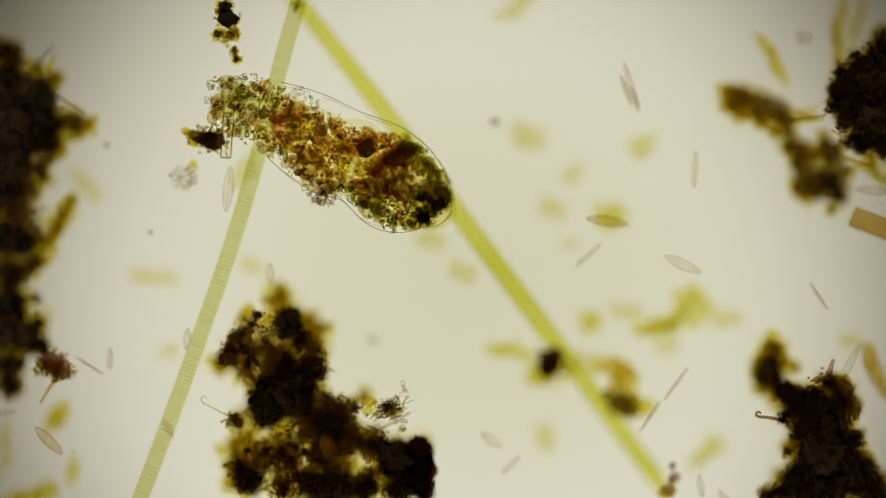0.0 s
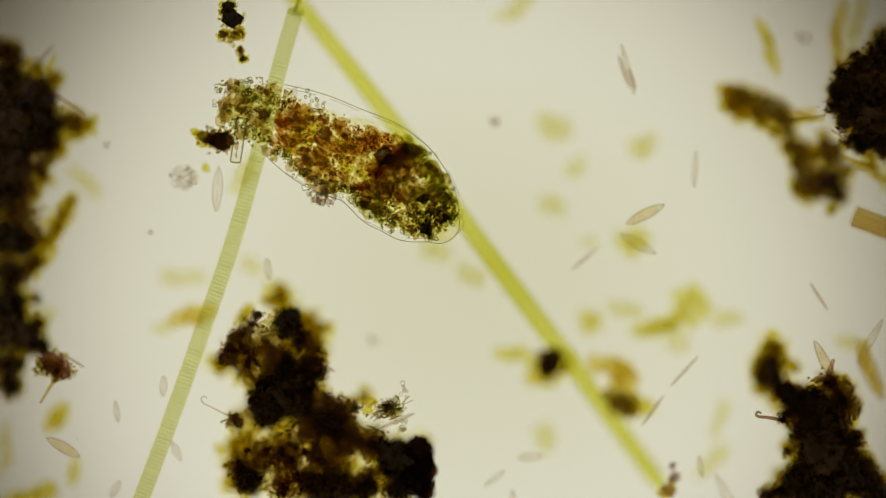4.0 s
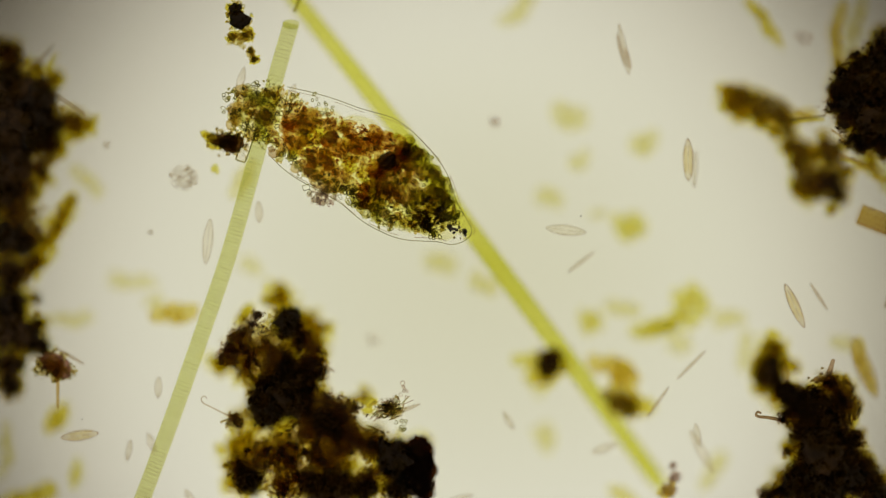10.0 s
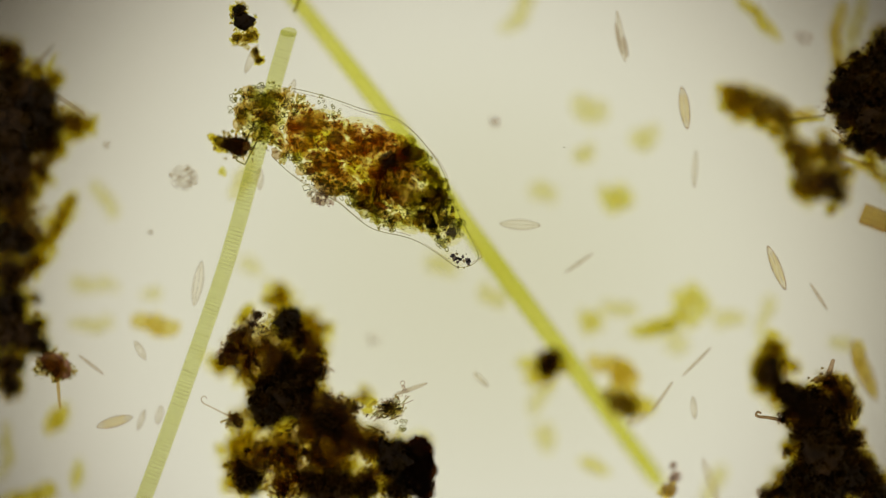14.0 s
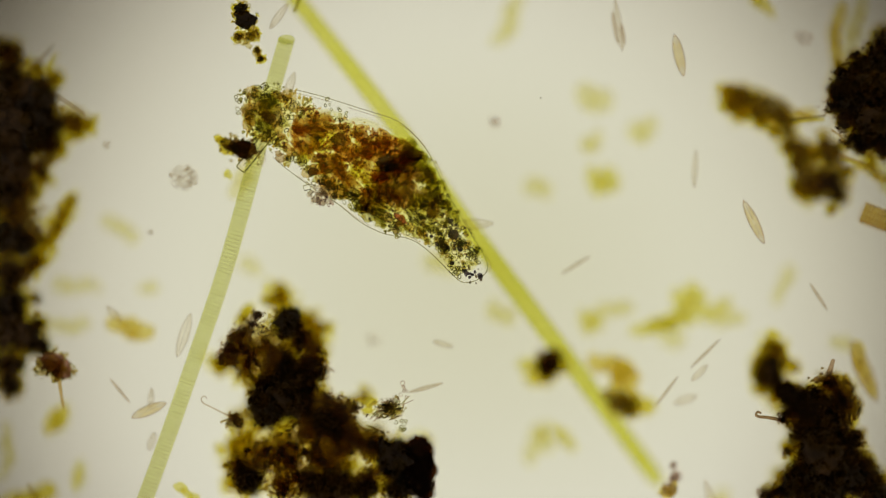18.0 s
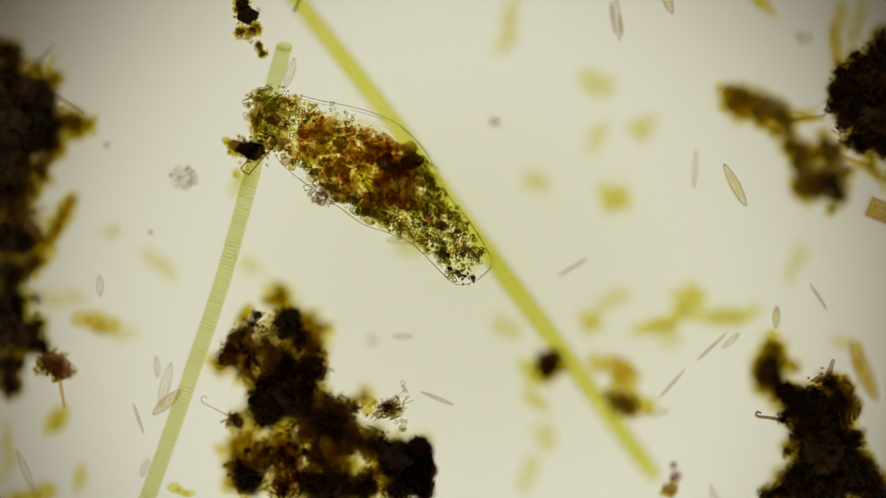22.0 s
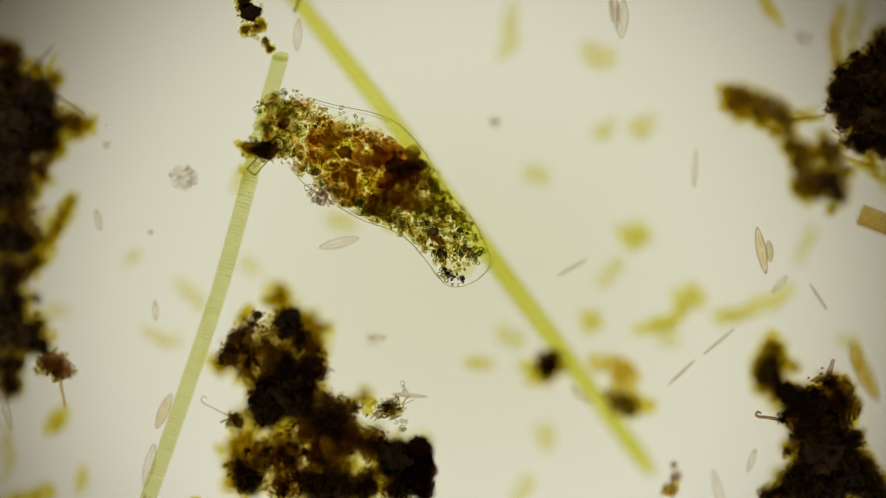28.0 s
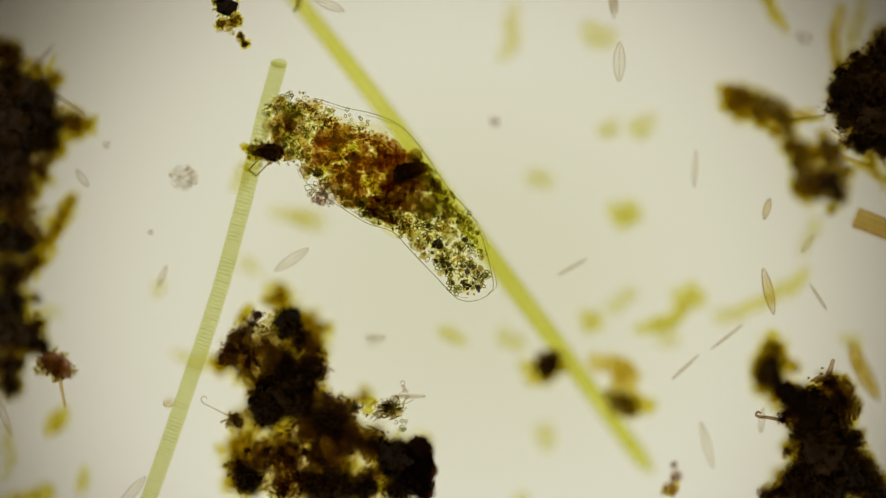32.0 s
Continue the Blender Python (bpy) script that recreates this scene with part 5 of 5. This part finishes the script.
colony(27, 60, 26, 5, YELLOW, ((0, 1150, 955, -40), (9, 1110, 890, -40), (13, 1062, 838, -35), (17, 1010, 790, -50), (19, 982, 760, -60), (23, 930, 690, -40), (25, 893, 656, -20), (28, 845, 645, -15), (32, 797, 595, -38)))
colony(28, 46, 52, 150, PALE, ((0, 967, 776, 60), (32, 968, 774, 60)))
colony(29, 80, 30, 150, PALE, ((0, 1010, 650, 60), (14, 955, 700, 70), (17, 948, 770, 75), (19, 942, 800, 80), (21, 935, 830, 80), (25, 932, 850, 75), (28, 922, 872, 70), (32, 910, 900, 60)))
colony(30, 80, 32, 8, PALE, ((0, 1246, 800, 50), (3, 1265, 758, 60), (6, 1290, 705, 75), (8, 1302, 660, 78), (12, 1335, 590, 70), (17, 1378, 517, 60), (32, 1430, 420, 60)))
colony(31, 110, 34, 150, PALE, ((0, 920, 5, 40), (13, 925, 15, 55), (19, 900, 40, 70), (32, 905, 60, 80)))
colony(32, 60, 40, 150, PALE, ((0, 760, 425), (13, 780, 470), (19, 775, 465), (23, 700, 425), (32, 545, 390)))
colony(37, 50, 56, 10, PALE, ((0, 1135, 260), (14, 1140, 245), (19, 1136, 230), (32, 1135, 225)))
colony(38, 70, 60, 8, PALE, ((0, 935, 238), (3, 975, 225), (9, 1000, 205), (14, 1045, 190), (32, 1060, 60)))
colony(39, 34, 18, 6, PALE, ((0, 1010, 430), (9, 1062, 396), (14, 1035, 270), (19, 1046, 258), (23, 1048, 262), (28, 1065, 238), (32, 1078, 232)))
colony(40, 70, 34, 8, PALE, ((0, 1110, 550, 0), (9, 1105, 545, 0), (19, 1088, 545, 20), (28, 1080, 480, 60), (32, 1100, 530, 50)))
colony(41, 60, 36, 6, PALE, ((0, 1285, 560, 0), (14, 1290, 560, 0), (32, 1290, 555, 0)))
colony(42, 44, 32, 10, PALE, ((0, 1500, 602, 0), (14, 1482, 606, 0), (32, 1500, 600, 0)))
colony(43, 60, 40, 10, PALE, ((0, 820, 480, -20), (14, 872, 522, -20), (19, 890, 560, -20), (32, 905, 600, -20)))
# Amber foot of the mauve debris bit, built with the colony helper.
colony(44, 30, 34, 60, ORANGE, ((0, 1180, 870), (12, 1181, 870), (23, 1186, 868), (32, 1188, 866)))
colony(45, 90, 44, 34, PALE, ((0, 1552, 312, -35), (32, 1552, 312, -35)))
colony(46, 70, 20, 44, ORANGE, ((0, 1545, 306, -32), (32, 1545, 306, -32)))
colony(33, 120, 26, 16, ORANGE, ((0, 1478, 62, 88), (32, 1474, 70, 88)))
colony(34, 120, 30, 14, PALE, ((0, 1510, 40, 80), (32, 1508, 50, 80)))
colony(35, 80, 40, 30, PALE, ((0, 434, 300, 75), (12, 430, 318, 75), (32, 432, 306, 75)))
colony(36, 14, 20, 64, YELLOW, ((0, 342, 290), (3, 360, 295), (6, 368, 296), (9, 376, 297), (12, 388, 300), (17, 399, 306), (20, 410, 308), (23, 420, 306), (28, 428, 300), (32, 436, 296)))


# ---- small specks and odd pieces ----
def speck(u, v, r, n, mat, label, h=FOCUS, rows=None):
    rng = np.random.default_rng(int(u) * 7 + int(v))
    thing = new("speck_cluster")
    thing.matrix_basis = Matrix.Translation(spot(u, v, h))
    tagged(thing, label, "speck")
    grains("specks", rng, thing, mat, disc_region(r, r * 0.85), n * 5, (max(0.9, r * 0.05), max(1.6, r * 0.10)), (-8, 8), 2.2, 0.7)
    if rows:
        flow(thing, rows, h)


speck(326, 314, 26, 44, GREY, "loose cluster of grey mineral specks", 62)
speck(876, 216, 10, 14, MAUVE, "small blurred grey speck", 36)
speck(661, 600, 16, 16, GREY, "blurred grey speck cluster", 36)
speck(266, 412, 6, 6, GREY, "tiny grey mineral speck", 66)
speck(190, 258, 9, 8, GREY, "tiny pale mineral specks", 66)
speck(1422, 68, 16, 16, MAUVE, "small blurred mauve speck", 50)


def swimmer(r, rows, label):
    """A tiny dark cell that swims through the field."""
    v, f = lumpy(2, r, r * 0.8, r * 0.8, 0.2, int(rows[0][1]))
    ob = placed("swimming_cell", mesh_of("swimming_cell", v, f, INK, True))
    tagged(ob, label, "cell")
    flow(ob, rows, FOCUS)


swimmer(1.5, ((0, 1178, 407), (6, 1090, 395), (11, 1018, 371), (13, 1006, 297), (17, 968, 194), (19, 945, 153), (21, 915, 114), (25, 848, 36), (28, 795, -20), (32, 740, -80)), "tiny dark swimming cell in open water")
swimmer(1.5, ((0, 130, 800), (6, 140, 770), (11, 150, 716), (13, 174, 628), (17, 167, 525), (19, 165, 476), (21, 165, 428), (23, 169, 377), (25, 176, 323), (28, 188, 222), (30, 167, 135), (32, 150, 60)), "tiny dark swimming cell near dark debris")


def ribbed_rod():
    thing = new("filament_fragment")
    tagged(thing, "short brown ribbed rod of alga", "alga")
    pts = [Vector((x * U, 0, 0)) for x in range(0, 111, 5)]
    tv, tf = tube(pts, [(18 + (i % 2) * 1.4) * U for i in range(len(pts))], 16)
    placed("cell_thread", mesh_of("cell_thread", tv, tf, TAN, True), thing)
    for i in range(3, 110, 6):
        tv, tf = tube([Vector((i * U, 0, 0)), Vector(((i + 1.8) * U, 0, 0))], [18.8 * U] * 2, 14)
        placed("cross_wall", mesh_of("cross_wall", tv, tf, ORANGE), thing)
    for y, m in ((16, TAN), (-15, TAN), (5, ORANGE), (-6, ORANGE)):
        tv, tf = tube([Vector((2 * U, y * U, 6 * U)), Vector((108 * U, y * U, 6 * U))], [1.6 * U] * 2, 6)
        placed("side_wall", mesh_of("side_wall", tv, tf, m), thing)
    flow(thing, ((0, 1506, 383, -21), (6, 1512, 382, -21), (13, 1523, 378, -21), (19, 1525, 374, -21), (23, 1536, 364, -21), (28, 1520, 380, -21), (32, 1512, 385, -21)), 58)


ribbed_rod()


def fibre(points, thick, mat, label, h=FOCUS, name="fibre", category="fibre"):
    """A fine bent fibre through field points."""
    pts = [spot(u, v, h) for u, v in points]
    smooth = []
    for i in range(len(pts) - 1):
        a, b, c, d = pts[max(i - 1, 0)], pts[i], pts[i + 1], pts[min(i + 2, len(pts) - 1)]
        for k in range(6):
            t = k / 6
            smooth.append(0.5 * (2 * b + (c - a) * t + (2 * a - 5 * b + 4 * c - d) * t * t + (3 * b - a - 3 * c + d) * t ** 3))
    smooth.append(pts[-1])
    home = smooth[0].copy()
    n = len(smooth)
    tv, tf = tube([q - home for q in smooth], [thick * U * (1 - 0.5 * i / n) for i in range(n)], 7)
    ob = placed(name, mesh_of(name, tv, tf, mat, True), at=Matrix.Translation(home))
    return tagged(ob, label, category)


fibre([(404, 736), (388, 728), (372, 720), (360, 714), (356, 706), (362, 701), (366, 706)], 1.9, NEEDLE, "pale curled fibre sticking out of debris")
fibre([(1396, 748), (1374, 742), (1356, 739), (1345, 738), (1338, 735), (1341, 729), (1347, 732)], 3.6, DUSK, "dark hooked fibre sticking out of debris")
fibre([(92, 164), (120, 182), (150, 202)], 5.5, NEEDLE, "clear blunt spicule beside dark debris")
fibre([(1465, 668), (1470, 652), (1475, 636)], 6.2, RUDDY, "short mauve rod on a debris clump")
fibre([(390, 748), (405, 742), (420, 744)], 2.2, BROWN, "brown splinter on a debris clump")
fibre([(1390, 214), (1415, 211), (1440, 208), (1462, 204)], 3.2, BROWN, "brown rod lying between two debris clumps", 66)
fibre([(1398, 219), (1425, 214), (1458, 212)], 5.0, OCHRE, "ochre rod lying between two debris clumps", 62)
fibre([(1410, 196), (1422, 204), (1434, 206)], 5.0, AMBER, "small amber splinter between two debris clumps", 58)
fibre([(1470, 230), (1486, 240), (1492, 250)], 2.0, TAN, "thin tan fibre on a debris clump", 70)
fibre([(1480, 272), (1505, 282), (1540, 294)], 3.4, TAN, "tan rod sticking out of a debris clump", 64)
fibre([(1488, 282), (1512, 288), (1536, 296)], 2.4, OCHRE, "ochre rod sticking out of a debris clump", 62)
fibre([(68, 118), (84, 98), (98, 82)], 4.5, PALE_RIM, "blurred mauve spicule over dark debris", 40)
fibre([(84, 130), (94, 115), (102, 98)], 6.0, OCHRE, "blurred ochre spicule beside dark debris", 34)
fibre([(1498, 690), (1508, 720), (1512, 750)], 2.6, OCHRE, "ochre bent fibre along a debris clump", 70)
hanging = fibre([(106, 664), (109, 690), (114, 722)], 4.2, TAN, "brown straight spicule hanging from mauve cells", 72)
flow(hanging, [(0, 103, 664, -40), (6, 103, 664, -40), (9, 104, 664, -14), (12, 102, 664, -6), (17, 104, 664, 0), (32, 106, 664, 2)], 72)
fibre([(532, -6), (526, 10), (520, 22)], 5.0, OLIVE, "olive scrap of alga", 66)


motions()
